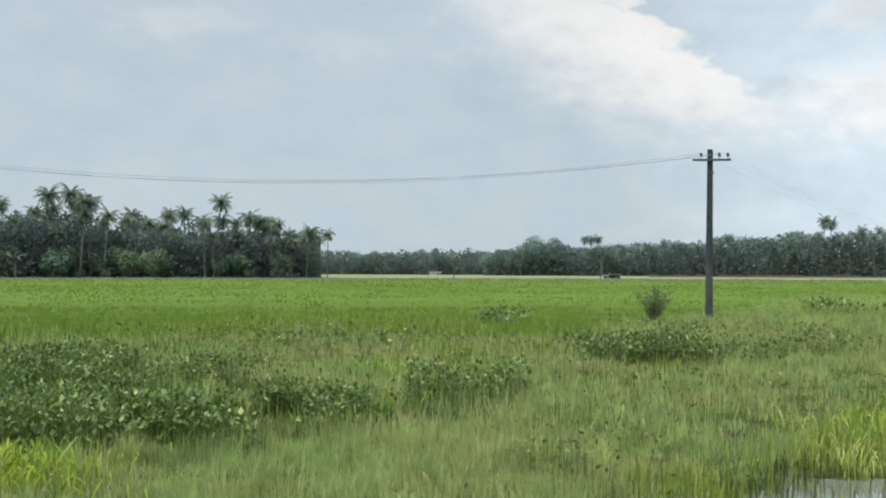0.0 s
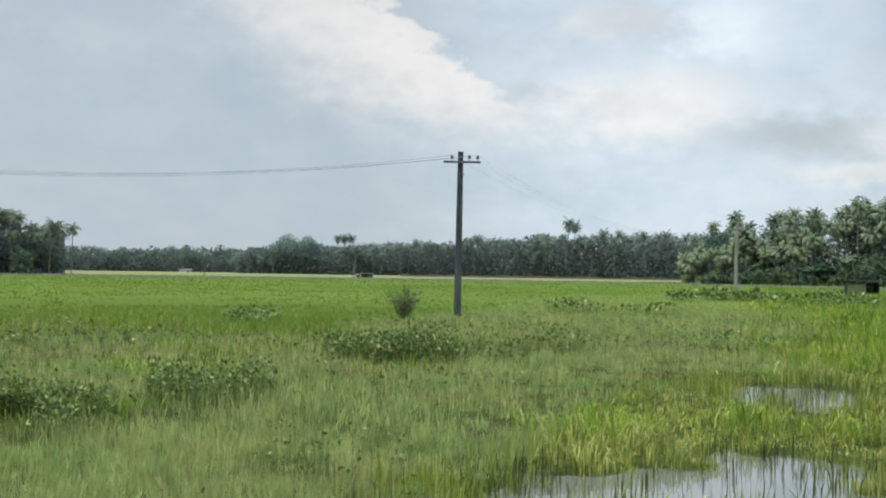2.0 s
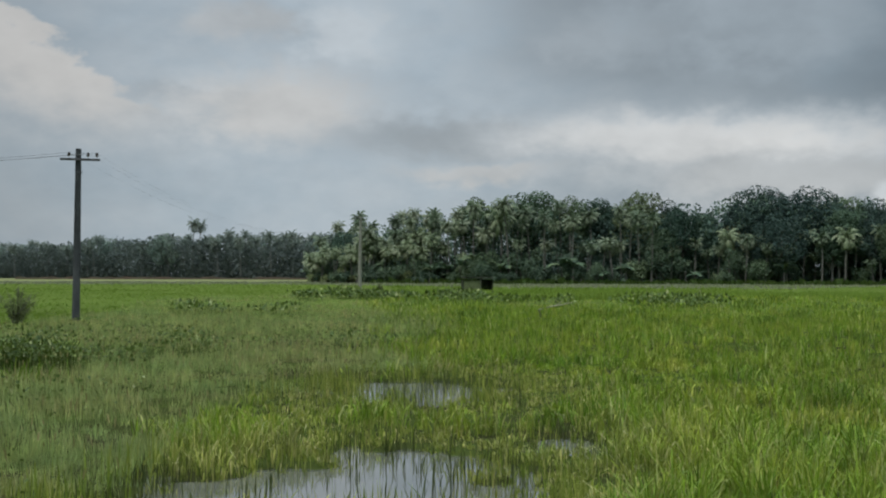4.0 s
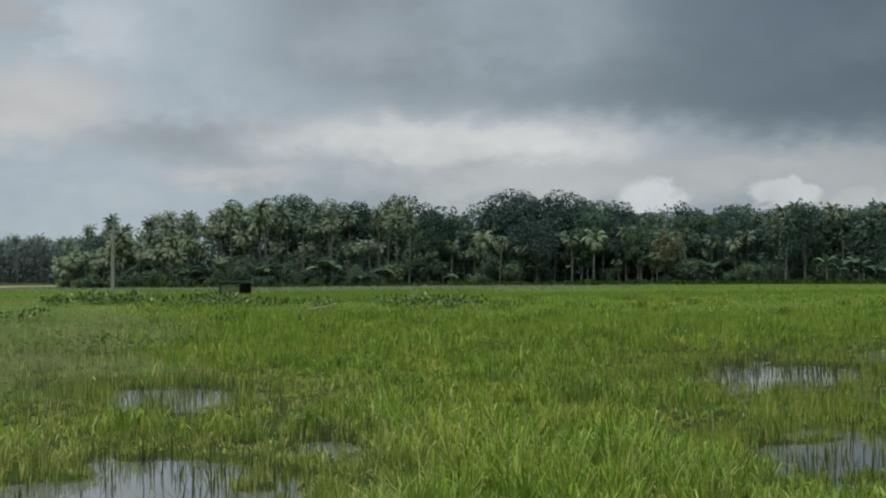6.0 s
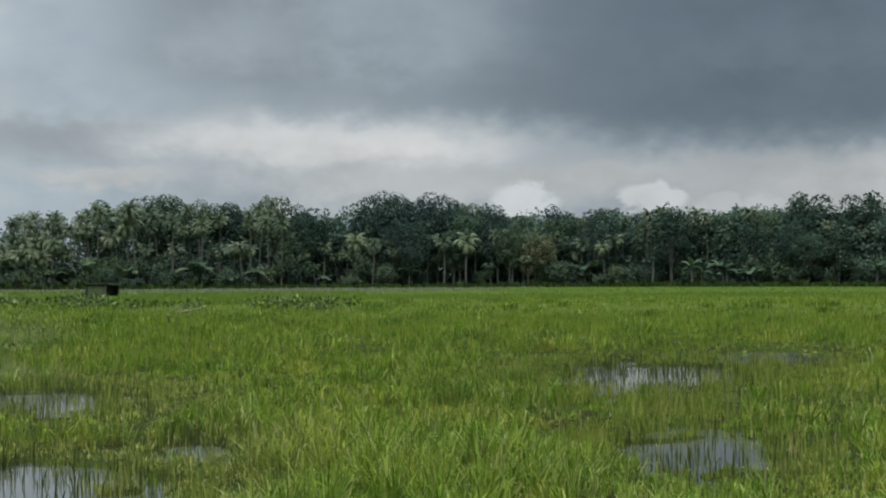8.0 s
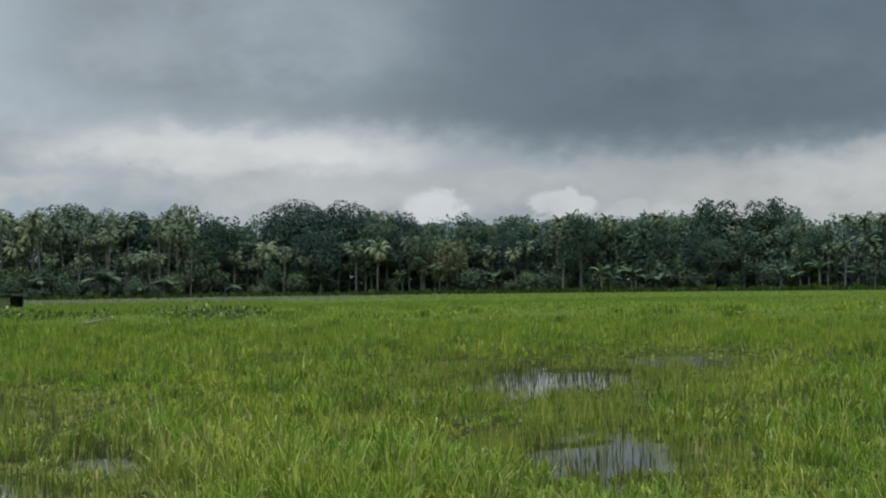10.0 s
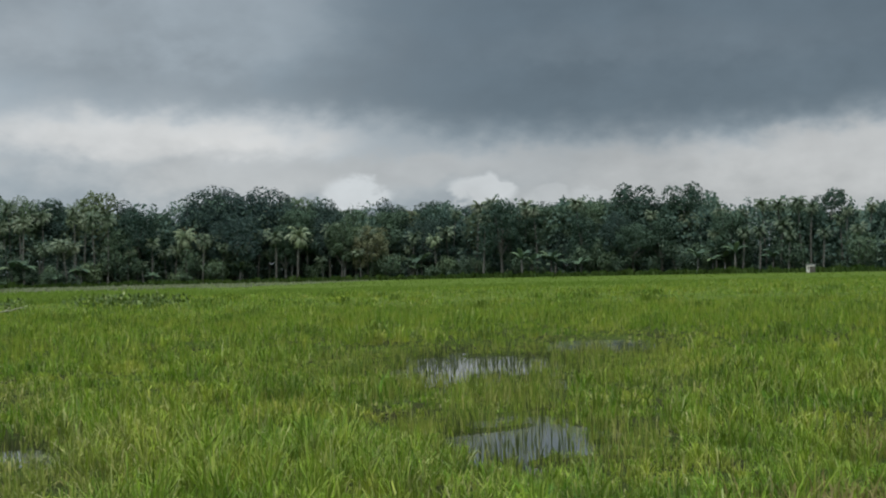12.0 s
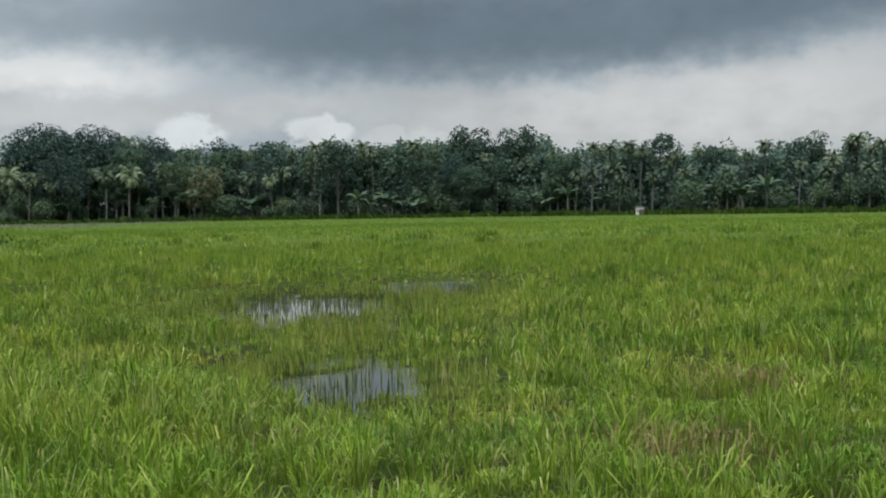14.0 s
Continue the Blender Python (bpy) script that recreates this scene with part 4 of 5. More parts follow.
def small_house(name, label, w, d, h, roof_h, wall_mat, roof_mat, eaves=0.4):
    house = tagged(new(name), label, "house")
    bm = bmesh.new()
    box(bm, (w, d, h), pose(0, 0, h / 2), 0.03)
    part("wall", bm, wall_mat, house)
    bm = bmesh.new()
    vs = [bm.verts.new((sx * (w / 2 + eaves), sy * (d / 2 + eaves), h)) for sx, sy in ((-1, -1), (1, -1), (1, 1), (-1, 1))]
    r0, r1 = bm.verts.new((-w / 2 - 0.2, 0, h + roof_h)), bm.verts.new((w / 2 + 0.2, 0, h + roof_h))
    for f in ((vs[0], vs[1], r1, r0), (vs[2], vs[3], r0, r1), (vs[1], vs[2], r1), (vs[3], vs[0], r0)):
        bm.faces.new(f)
    bm.faces.new(vs[::-1])
    part("roof", bm, roof_mat, house)
    bm = bmesh.new()
    box(bm, (0.9, 0.08, min(2.0, h * 0.8)), pose(w * 0.2, -d / 2 - 0.02, min(2.0, h * 0.8) / 2))
    part("door", bm, PLANK, house)
    for x in (-0.28, 0.42):
        bm = bmesh.new()
        box(bm, (w * 0.14, 0.08, h * 0.35), pose(w * x, -d / 2 - 0.02, h * 0.6))
        part("window", bm, SHEET, house)
    return house


small_house("farm_hut", "tiny white pump house at the foot of the wood", 1.35, 1.3, 1.3, 0.15, WHITEWASH, SHEET, 0.08).matrix_basis = pose(*polar(66.5, 219), 0.3, rz=-66)
small_house("farm_hut", "low dark hut far across the paddy", 2.9, 2.2, 0.95, 0.25, MOSSY, MOSSY).matrix_basis = pose(*polar(7.5, 330), 0.3, rz=-8)
small_house("farm_hut", "tiny pale shed beside the dark hut", 1.2, 1.4, 0.75, 0.2, WHITEWASH, SHEET).matrix_basis = pose(*polar(7.1, 329), 0.3, rz=-8)
small_house("farm_house", "distant white house half hidden before the wood", 5, 4, 0.9, 0.6, WHITEWASH, SHEET).matrix_basis = pose(*polar(-0.35, 585), 0.3, rz=5)


def tall_stake(az, r, h):
    ob = tagged(new("wooden_stake"), "slim wooden stake standing far out in the field", "stake")
    bm = bmesh.new()
    tube(bm, [(0, 0, -0.2), (0.03, 0, h * 0.5), (0.02, 0, h)], [0.12, 0.10, 0.08], 7)
    part("shaft", bm, PLANK, ob)
    ob.matrix_basis = pose(*polar(az, r), 0.3)


def fallen_branch():
    """A bleached dead branch, rooted in the mud and bent over the plants."""
    ob = tagged(new("dead_branch"), "bleached bare branch lying aslant over the marsh plants", "branch")
    bm = bmesh.new()
    tube(bm, [(0.12, 1.0, -0.55), (0.02, 0.25, -0.09), (0.5, 0.02, 0.06), (1.0, 0, 0.13), (1.55, -0.03, 0.27)], [0.045, 0.042, 0.036, 0.032, 0.02], 7)
    part("limb", bm, BLEACHED, ob)
    bm = bmesh.new()
    tube(bm, [(0.75, 0, 0.1), (0.95, 0.1, 0.24), (1.05, 0.15, 0.3)], [0.022, 0.016, 0.008], 6)
    part("twig", bm, BLEACHED, ob)
    ob.matrix_basis = pose(*polar(31.4, 60), 0.6, rz=-32)


fallen_branch()
tall_stake(0.46, 300, 3.9)
tall_stake(6.9, 322, 2.0)


def earth_bank(az0, az1, r, h):
    """A low bank of red earth at the foot of the far wood."""
    n, rows = 90, 7
    a = np.radians(np.linspace(az0, az1, n))
    V = []
    for j in range(rows):
        t = j / (rows - 1)
        rad = r + 6 * t
        up = h * np.sin(math.pi * t) * (0.55 + 0.8 * value_noise(np.degrees(a) * 3, t * 3 + np.zeros(n), 1.0, 21))
        V.append(np.stack([rad * np.sin(a), rad * np.cos(a), 0.25 + up], 1))
    V = np.concatenate(V)
    i = np.arange(n * rows).reshape(rows, n)
    q = [i[:-1, :-1].ravel(), i[:-1, 1:].ravel(), i[1:, 1:].ravel(), i[1:, :-1].ravel()]
    T = np.concatenate([np.stack([q[0], q[2], q[1]], 1), np.stack([q[0], q[3], q[2]], 1)])
    tagged(new("earth_bank", tri_mesh("earth_bank", V, T, EARTH, True)), "low bank of bare red earth before the wood", "bank", kind="structure")


earth_bank(9.0, 22.5, 436, 0.8)


# ---------------------------------------------------------------- trees
def leaf_cloud(centres, radii, count, size, squash=0.8, hollow=0.55):
    """Leaf sprays scattered through the outer part of several lobes, few of them deep inside the crown."""
    centres, radii = np.asarray(centres, float), np.asarray(radii, float)
    share = radii ** 2 / (radii ** 2).sum()
    tries = count * 4
    which = rng.choice(len(radii), tries, p=share)
    d = rng.normal(0, 1, (tries, 3))
    d /= np.linalg.norm(d, axis=1)[:, None]
    bumpy = 0.84 + 0.26 * value_noise(d[:, 0] * 3 + which, d[:, 1] * 3 + d[:, 2] * 2, 1.0, 30)
    rad = radii[which] * bumpy * (hollow + (1 - hollow) * rng.random(tries) ** 0.55)
    p = centres[which] + d * rad[:, None] * [1, 1, squash]
    deep = np.min([np.linalg.norm((p - c) / [1, 1, squash], axis=1) / q for c, q in zip(centres, radii)], axis=0)
    order = np.argsort((deep < hollow * 1.2) * 1.0 - (rng.random(tries) < 0.1) * 2.0, kind="stable")[:count]
    p, d = p[order], d[order]
    # sprays face outward and up, with some disorder
    nrm = d * 0.9 + rng.normal(0, 0.45, (count, 3)) + [0, 0, 0.5]
    nrm /= np.linalg.norm(nrm, axis=1)[:, None]
    a = np.cross(nrm, rng.normal(0, 1, (count, 3)))
    a /= np.linalg.norm(a, axis=1)[:, None]
    b = np.cross(nrm, a)
    s = (size * rng.uniform(0.6, 1.2, count))[:, None]
    V = np.stack([p - a * s, p + a * s * 0.7 + b * s * 0.6, p + a * s * 0.4 - b * s * 0.75], 1).reshape(-1, 3)
    return V, np.arange(3 * count).reshape(-1, 3)


def make_palm(h, lean, fronds, span, seed, foliage=None, label="tall coconut palm with slender grey trunk and feathery crown"):
    r = random.Random(seed)
    ob = tagged(new("coconut_palm"), label, "palm tree")
    bm = bmesh.new()
    pts = [(lean * (k / 8) ** 1.6, 0.25 * math.sin(k / 8 * 2.2), h * k / 8 - (0.3 if k == 0 else 0)) for k in range(9)]
    tube(bm, pts, [0.16 - 0.007 * k + (0.06 if k == 0 else 0) for k in range(9)], 7)
    part("trunk", bm, BARK, ob)
    top = np.array(pts[-1])
    V, T = [], []

    def tri(*ps):
        T.append((len(V), len(V) + 1, len(V) + 2))
        V.extend(ps)

    for f in range(fronds):
        az = f * 2.39996 + r.uniform(-0.3, 0.3)
        q = f / fronds
        rise = math.radians(78 - 122 * q + r.uniform(-10, 10))
        ln = span * r.uniform(0.8, 1.1) * (1 - 0.15 * q)
        droop = r.uniform(1.5, 2.3) * (0.75 + 0.25 * math.cos(math.radians(78 - 105 * q)))
        out = np.array([math.cos(az), math.sin(az), 0.0])
        side = np.array([-math.sin(az), math.cos(az), 0.0])
        p, ang, n, spine = top.copy(), rise, 8, []
        for k in range(n + 1):
            spine.append(p.copy())
            p = p + (out * math.cos(ang) + np.array([0, 0, math.sin(ang)])) * ln / n
            ang -= droop / n * (0.5 + 1.2 * k / n)
        for k in range(1, n + 1):
            a, b = spine[k - 1], spine[k]
            d = (b - a) / np.linalg.norm(b - a)
            w = 0.04 * (1 - k / (n + 1.5))
            tri(a - side * w, a + side * w, b)
            t = k / n
            ll = span * 0.24 * math.sin(math.pi * min(1, 0.2 + 0.72 * t)) ** 0.6
            for j in (0.2, 0.7):
                q0 = a + (b - a) * j
                for sgn in (-1, 1):
                    tip = q0 + (side * sgn * r.uniform(0.5, 0.95) + d * 0.45 - np.array([0, 0, 1]) * r.uniform(0.35, 1.1)) * ll * r.uniform(0.8, 1.2)
                    tri(q0 - d * 0.08, q0 + d * 0.13, tip)
    part("crown", tri_mesh("crown", V, T, foliage or FROND), None, ob)
    ob["tall"] = float(np.array(V)[:, 2].max())
    return ob


def make_tree(h, spread, lobes, leaves, leaf_size, seed, bare=0.28, squash=0.85, label="broad-leaved tree with dense dark green rounded crown", foliage=LEAF):
    r = random.Random(seed)
    ob = tagged(new("broadleaf_tree"), label, "tree")
    cs, rs = [], []
    middle, up = h * (bare + (1 - bare) * 0.5), h * (1 - bare) * 0.5
    for k in range(lobes):
        a = k * 2.4 + r.uniform(-0.4, 0.4)
        q = -0.55 + 1.5 * (k + 0.5) / lobes
        ring = math.sqrt(max(0.0, 1 - q * q)) * r.uniform(0.55, 1.0)
        cs.append((math.cos(a) * ring * spread * 0.72, math.sin(a) * ring * spread * 0.72, middle + q * up * r.uniform(0.66, 0.84)))
        rs.append(spread * r.uniform(0.27, 0.42))
    bm = bmesh.new()
    tube(bm, [(0, 0, -0.3), (0.1, 0, h * 0.2), (0.05, 0.15, h * 0.45), (0, 0.1, h * 0.7)], [h * 0.02, h * 0.015, h * 0.012, h * 0.005], 6)
    for c in cs[::2]:
        s = h * r.uniform(0.2, 0.42)
        tube(bm, [(0.07, 0.05, s), (c[0] * 0.5, c[1] * 0.5, (s + c[2]) / 2 + 0.2), c], [h * 0.011, h * 0.008, h * 0.003], 5)
    part("trunk", bm, BARK, ob)
    V, T = leaf_cloud(cs, rs, leaves, leaf_size, squash, 0.6)
    part("crown", tri_mesh("crown", V, T, foliage), None, ob)
    ob["tall"] = float(np.percentile(V[:, 2], 97.5))
    return ob


def make_shrub(h, spread, leaves, leaf_size, seed, label="dense leafy green shrub at the edge of the wood", foliage=None):
    r = random.Random(seed)
    ob = tagged(new("shrub"), label, "shrub")
    cs = [(r.uniform(-1, 1) * spread * 0.6, r.uniform(-1, 1) * spread * 0.5, h * r.uniform(0.25, 0.68)) for _ in range(6)]
    bm = bmesh.new()
    for c in cs:
        tube(bm, [(c[0] * 0.1, c[1] * 0.1, -0.2), (c[0] * 0.6, c[1] * 0.6, c[2] * 0.6), c], [0.05, 0.035, 0.015], 5)
    part("woody_base", bm, BARK, ob)
    V, T = leaf_cloud(cs, [h * 0.3] * 6, leaves, leaf_size, 0.9, 0.35)
    V[:, 2] = np.maximum(V[:, 2], 0.02)
    part("foliage", tri_mesh("foliage", V, T, foliage or SHRUB), None, ob)
    ob["tall"] = float(np.percentile(V[:, 2], 97.5))
    return ob


def make_banana(h, leaves, seed):
    r = random.Random(seed)
    ob = tagged(new("banana_plant"), "banana plant with large arching pale green leaves", "banana plant")
    bm = bmesh.new()
    tube(bm, [(0, 0, -0.2), (0, 0, h * 0.3), (0.03, 0, h * 0.55)], [0.14, 0.12, 0.07], 7)
    part("stem", bm, BARK, ob)
    for k in range(leaves):
        a, tilt = k * 2.4 + r.uniform(-0.3, 0.3), r.uniform(0.5, 1.25)
        out, side = Vector((math.cos(a), math.sin(a), 0)), Vector((-math.sin(a), math.cos(a), 0))
        p, V, T, n = Vector((0, 0, h * 0.5)), [], [], 6
        for i in range(n + 1):
            t = i / n
            w = h * 0.09 * math.sin(math.pi * min(1, 0.12 + 0.86 * t))
            V += [p + side * w - Vector((0, 0, w * 0.4)), p, p - side * w - Vector((0, 0, w * 0.4))]
            p = p + (out * math.cos(tilt) + Vector((0, 0, math.sin(tilt)))) * h * 0.1
            tilt -= 0.26
        for i in range(n):
            o = i * 3
            T += [(o, o + 1, o + 4), (o, o + 4, o + 3), (o + 1, o + 2, o + 5), (o + 1, o + 5, o + 4)]
        part("leaf", tri_mesh("leaf", [tuple(v) for v in V], T, SHRUB), None, ob)
    ob["tall"] = h
    return ob


PALMS = [make_palm(14.5, 1.3, 29, 2.7, 1), make_palm(13.0, -1.0, 28, 2.6, 2), make_palm(11.0, 0.8, 29, 2.6, 3), make_palm(9.0, -0.5, 27, 2.4, 4), make_palm(16.0, 0.4, 27, 2.6, 5), make_palm(5.5, 0.3, 28, 2.8, 6)]
SLIM_PALMS = [make_palm(h, lean, 26, 1.75, seed, None, "slim coconut palm with small crown at the edge of the wood") for h, lean, seed in ((13.0, 0.7, 91), (11.0, -0.6, 92), (9.0, 0.4, 93), (7.0, -0.3, 94))]
TREES = [make_tree(15, 4.8, 20, 5304, 0.227, 11, 0.1), make_tree(13, 4.4, 18, 4488, 0.220, 12, 0.08), make_tree(15, 4.0, 20, 4488, 0.220, 13, 0.14), make_tree(10, 4.2, 16, 3468, 0.220, 14, 0.05),
         make_tree(12, 6.4, 22, 5712, 0.227, 15, 0.3, 0.5, "wide spreading tree with flat dull green crown"), make_tree(14, 3.6, 17, 3876, 0.215, 16, 0.08, 1.0)]
DARK_TREES = [make_tree(14, 5.8, 22, 5440, 0.231, 71, 0.1, label="tall dark evergreen tree with dense rounded crown", foliage=DARK_LEAF),
              make_tree(14, 4.6, 20, 4250, 0.231, 72, 0.1, 0.95, label="tall dark evergreen tree with dense rounded crown", foliage=DARK_LEAF)]
GREEN_TREES = [make_tree(13, 4.6, 18, 3910, 0.251, 73, 0.25, label="fresh green tree with round crown among palms", foliage=GREEN_LEAF)]
# palms of the wood corner, their sunlight painted into the fronds
PALE_PALMS = [make_palm(h, lean, 26, 2.4, seed, LIT_FROND, "coconut palm with fronds coloured as sunlit at the wood corner") for h, lean, seed in ((9.0, 0.6, 81), (6.0, -0.3, 82), (3.6, 0.2, 83))]
FAR_TREES = [make_tree(h, w, 13, n, 0.27, seed, bare, label="broad-leaved tree with haze-grey crown in far wood", foliage=HAZE_LEAF)
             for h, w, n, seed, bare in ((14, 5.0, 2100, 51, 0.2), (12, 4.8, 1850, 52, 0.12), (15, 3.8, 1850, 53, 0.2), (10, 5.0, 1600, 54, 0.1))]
FAR_PALMS = [make_palm(h, lean, 24, 2.9, seed, HAZE_FROND, "slim coconut palm with haze-grey crown in far wood") for h, lean, seed in ((14.5, 1.1, 61), (12.5, -0.9, 62), (10.5, 0.6, 63), (8.0, -0.4, 64))]
SHRUBS = [make_shrub(3.4, 2.6, 900, 0.19, 21), make_shrub(2.4, 2.8, 800, 0.18, 22), make_shrub(4.6, 2.4, 1000, 0.2, 23)]
PALE_SHRUBS = [make_shrub(h, w, 1000, 0.19, seed, "yellow-green shrub coloured as sunlit at the corner of the wood", LIT_LEAF) for h, w, seed in ((4.4, 2.4, 24), (3.0, 2.6, 25))]
BANANAS = [make_banana(4.2, 7, 31), make_banana(3.2, 6, 32)]
used = set()
dice = random.Random(5)


def plant(kind, az, r, tall, group, slim=1.0):
    """Set a tree of about that height; the first use takes the model itself, later ones copies."""
    ob = min(dice.sample(kind, min(len(kind), 3)), key=lambda o: abs(o["tall"] - tall)) if len(kind) > 2 else dice.choice(kind)
    s = tall / ob["tall"]
    wide = s * dice.uniform(0.9, 1.12) if 0.75 < s < 1.3 else (s + 1) / 2
    z = 0.25
    m = Matrix.Translation((*polar(az, r), z)) @ Matrix.Rotation(dice.uniform(0, math.tau), 4, "Z") @ Matrix.Diagonal((wide * slim, wide * slim, s, 1))
    if ob.name in used:
        ob = copy_thing(ob, m)
    else:
        used.add(ob.name)
        ob.matrix_basis = m
    tagged(ob, group=group)
    return ob


def height_at(el, r):
    return 2.1 + r * math.tan(radians(el)) - 0.25


def wood(group, azs, edge, skyline, depth, rows, per_deg, palm_share, low, high, shrubs, broad, palms):
    """Trees between two directions: random rows under a skyline, shrubs and bananas along the edge."""
    n = int((azs[1] - azs[0]) * per_deg)
    for row in range(rows):
        for i in range(n):
            az = azs[0] + (azs[1] - azs[0]) * (i + dice.uniform(0.0, 1.0)) / n
            r = float(np.interp(az, *edge)) + 3 + depth * (row + dice.random()) / rows
            palm = dice.random() < float(np.interp(az, *palm_share))
            top = float(np.interp(az, *skyline))
            share = dice.uniform(low + (high - low) * row / (rows + 1), high if palm else high * 0.92)
            plant((SLIM_PALMS if az > 51 else palms) if palm else broad, az, r, height_at(top * share, r), group, 1.0 if az > 51 or not palm else 1.02)
    for i in range(int((azs[1] - azs[0]) * shrubs)):
        az = dice.uniform(*azs)
        r = float(np.interp(az, *edge)) + dice.uniform(-0.5, 5)
        if dice.random() < 0.28:
            plant(BANANAS, az, r, dice.uniform(2.4, 5.6), group)
        else:
            plant(SHRUBS, az, r + dice.uniform(0, 5), dice.uniform(1.4, 6.2), group)


def far_growth(name, label, azs, edge, skyline, depth, count, palm_share, low, marks=()):
    """A far wood, too distant to count its trees: slim palms and round trees joined into one mesh."""
    V, T, M, base = [], [], [], 0
    mats = [FAR_BARK, FAR_HAZE_LEAF, FAR_HAZE_FROND]
    todo = []
    for i in range(count):
        az = azs[0] + (azs[1] - azs[0]) * (i + dice.random()) / count
        r = float(np.interp(az, *edge)) + 3 + depth * dice.random() ** 0.8
        palm = dice.random() < float(np.interp(az, *palm_share))
        todo.append((FAR_PALMS if palm else FAR_TREES, az, r, height_at(float(np.interp(az, *skyline)) * dice.uniform(low, 1.02 if palm else 0.94), r)))
    for kind, az, el, back in marks:
        r = float(np.interp(az, *edge)) + back
        todo.append((FAR_PALMS[:2] if kind == "palm" else FAR_TREES[:3], az, r, height_at(el, r)))
    for kinds, az, r, tall in todo:
        ob = dice.choice(kinds)
        s = tall / ob["tall"]
        wide = (s + 1) / 2
        m = np.array(Matrix.Translation((*polar(az, r), 0.25)) @ Matrix.Rotation(dice.uniform(0, math.tau), 4, "Z") @ Matrix.Diagonal((wide, wide, s, 1)))
        for child in ob.children:
            me = child.data
            co = np.empty(len(me.vertices) * 3, np.float32)
            me.vertices.foreach_get("co", co)
            me.calc_loop_triangles()
            tr = np.empty(len(me.loop_triangles) * 3, np.int32)
            me.loop_triangles.foreach_get("vertices", tr)
            V.append(co.reshape(-1, 3) @ m[:3, :3].T + m[:3, 3]), T.append(tr.reshape(-1, 3) + base)
            M.append(np.full(len(tr) // 3, 0 if child.name.startswith("trunk") else 1 if kinds[0] in FAR_TREES else 2, np.int32))
            base += len(co) // 3
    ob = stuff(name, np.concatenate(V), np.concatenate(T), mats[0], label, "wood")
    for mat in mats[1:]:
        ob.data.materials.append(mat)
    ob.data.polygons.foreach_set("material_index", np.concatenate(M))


def undergrowth(azs, edge, skyline, share, count, size, depth, mat=UNDER):
    """The dense green inside of a wood, behind its front trees."""
    az = rng.uniform(azs[0], azs[1], count)
    r = np.interp(az, *edge) + 7 + depth * rng.random(count) ** 1.3
    top = (2.1 + r * np.tan(np.radians(np.interp(az, *skyline)))) * share * (0.55 + 0.6 * value_noise(az * 1.4, az * 0 + r * 0.1, 1.0, 41))
    z = 0.2 + top * rng.random(count) ** 1.2
    a = np.radians(az)
    p = np.stack([r * np.sin(a), r * np.cos(a), z], 1)
    u = rng.normal(0, 1, (count, 3))
    u /= np.linalg.norm(u, axis=1)[:, None]
    v = np.cross(u, rng.normal(0, 1, (count, 3)))
    v /= np.linalg.norm(v, axis=1)[:, None]
    s = (size * rng.uniform(0.6, 1.4, count))[:, None]
    V = np.stack([p - u * s, p + u * s * 0.7 + v * s * 0.6, p + u * s * 0.4 - v * s * 0.75], 1).reshape(-1, 3)
    T = np.arange(3 * count).reshape(-1, 3)
    stuff("undergrowth", V, T, mat, "dense shadowy green undergrowth inside the wood", "undergrowth")


LEFT_EDGE, LEFT_SKY = ([-24, -12, -5, -4], [285, 290, 300, 310]), ([-24, -15, -14.4, -9, -7.8, -6.8, -5.2, -4.7], [3.0, 2.95, 2.5, 2.4, 2.3, 1.95, 1.6, 1.2])
FAR_EDGE, FAR_SKY = ([-6, 4], [600, 600]), ([-6, -1, 4], [0.92, 0.98, 0.92])
MID_EDGE, MID_SKY = ([1.5, 12, 23.5], [520, 500, 440]), ([1.5, 2.9, 3.9, 5, 5.8, 8, 10, 12.6, 15, 19, 23.5], [0.85, 1.1, 1.4, 1.4, 1.22, 1.3, 1.44, 1.68, 1.82, 1.93, 1.95])
RIGHT_EDGE = ([21.4, 24, 34, 50, 60, 68, 80], [275, 262, 250, 255, 240, 222, 205])
RIGHT_SKY = ([21.4, 22.4, 25, 26, 31, 35, 38.4, 39.6, 41, 45.5, 46.6, 50, 53, 57, 62, 64, 68, 72, 77, 80],
             [1.3, 2.4, 2.8, 3.45, 3.65, 3.2, 2.9, 3.3, 3.3, 3.25, 2.95, 2.9, 3.05, 2.92, 2.8, 2.6, 2.5, 2.45, 2.5, 2.5])
RIGHT_PALMS = ([21, 30, 34, 38, 46, 52, 58, 62, 80], [0.96, 0.96, 0.85, 0.4, 0.35, 0.55, 0.4, 0.75, 0.78])

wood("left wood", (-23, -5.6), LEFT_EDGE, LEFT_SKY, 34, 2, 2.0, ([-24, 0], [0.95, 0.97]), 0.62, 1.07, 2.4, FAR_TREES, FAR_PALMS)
undergrowth((-24, -5.4), LEFT_EDGE, LEFT_SKY, 0.84, 36000, 0.62, 34, HAZE_UNDER)
undergrowth((-6, 4), FAR_EDGE, FAR_SKY, 0.9, 14000, 0.85, 60, HAZE_UNDER)
undergrowth((1.8, 23.4), MID_EDGE, MID_SKY, 0.84, 46000, 0.7, 50, HAZE_UNDER)
wood("right wood", (21.6, 79.5), RIGHT_EDGE, RIGHT_SKY, 34, 3, 1.35, RIGHT_PALMS, 0.6, 1.0, 2.4, TREES + DARK_TREES, PALMS)
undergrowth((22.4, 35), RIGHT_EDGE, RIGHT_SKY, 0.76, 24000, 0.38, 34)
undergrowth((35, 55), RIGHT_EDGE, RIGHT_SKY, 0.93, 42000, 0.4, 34)
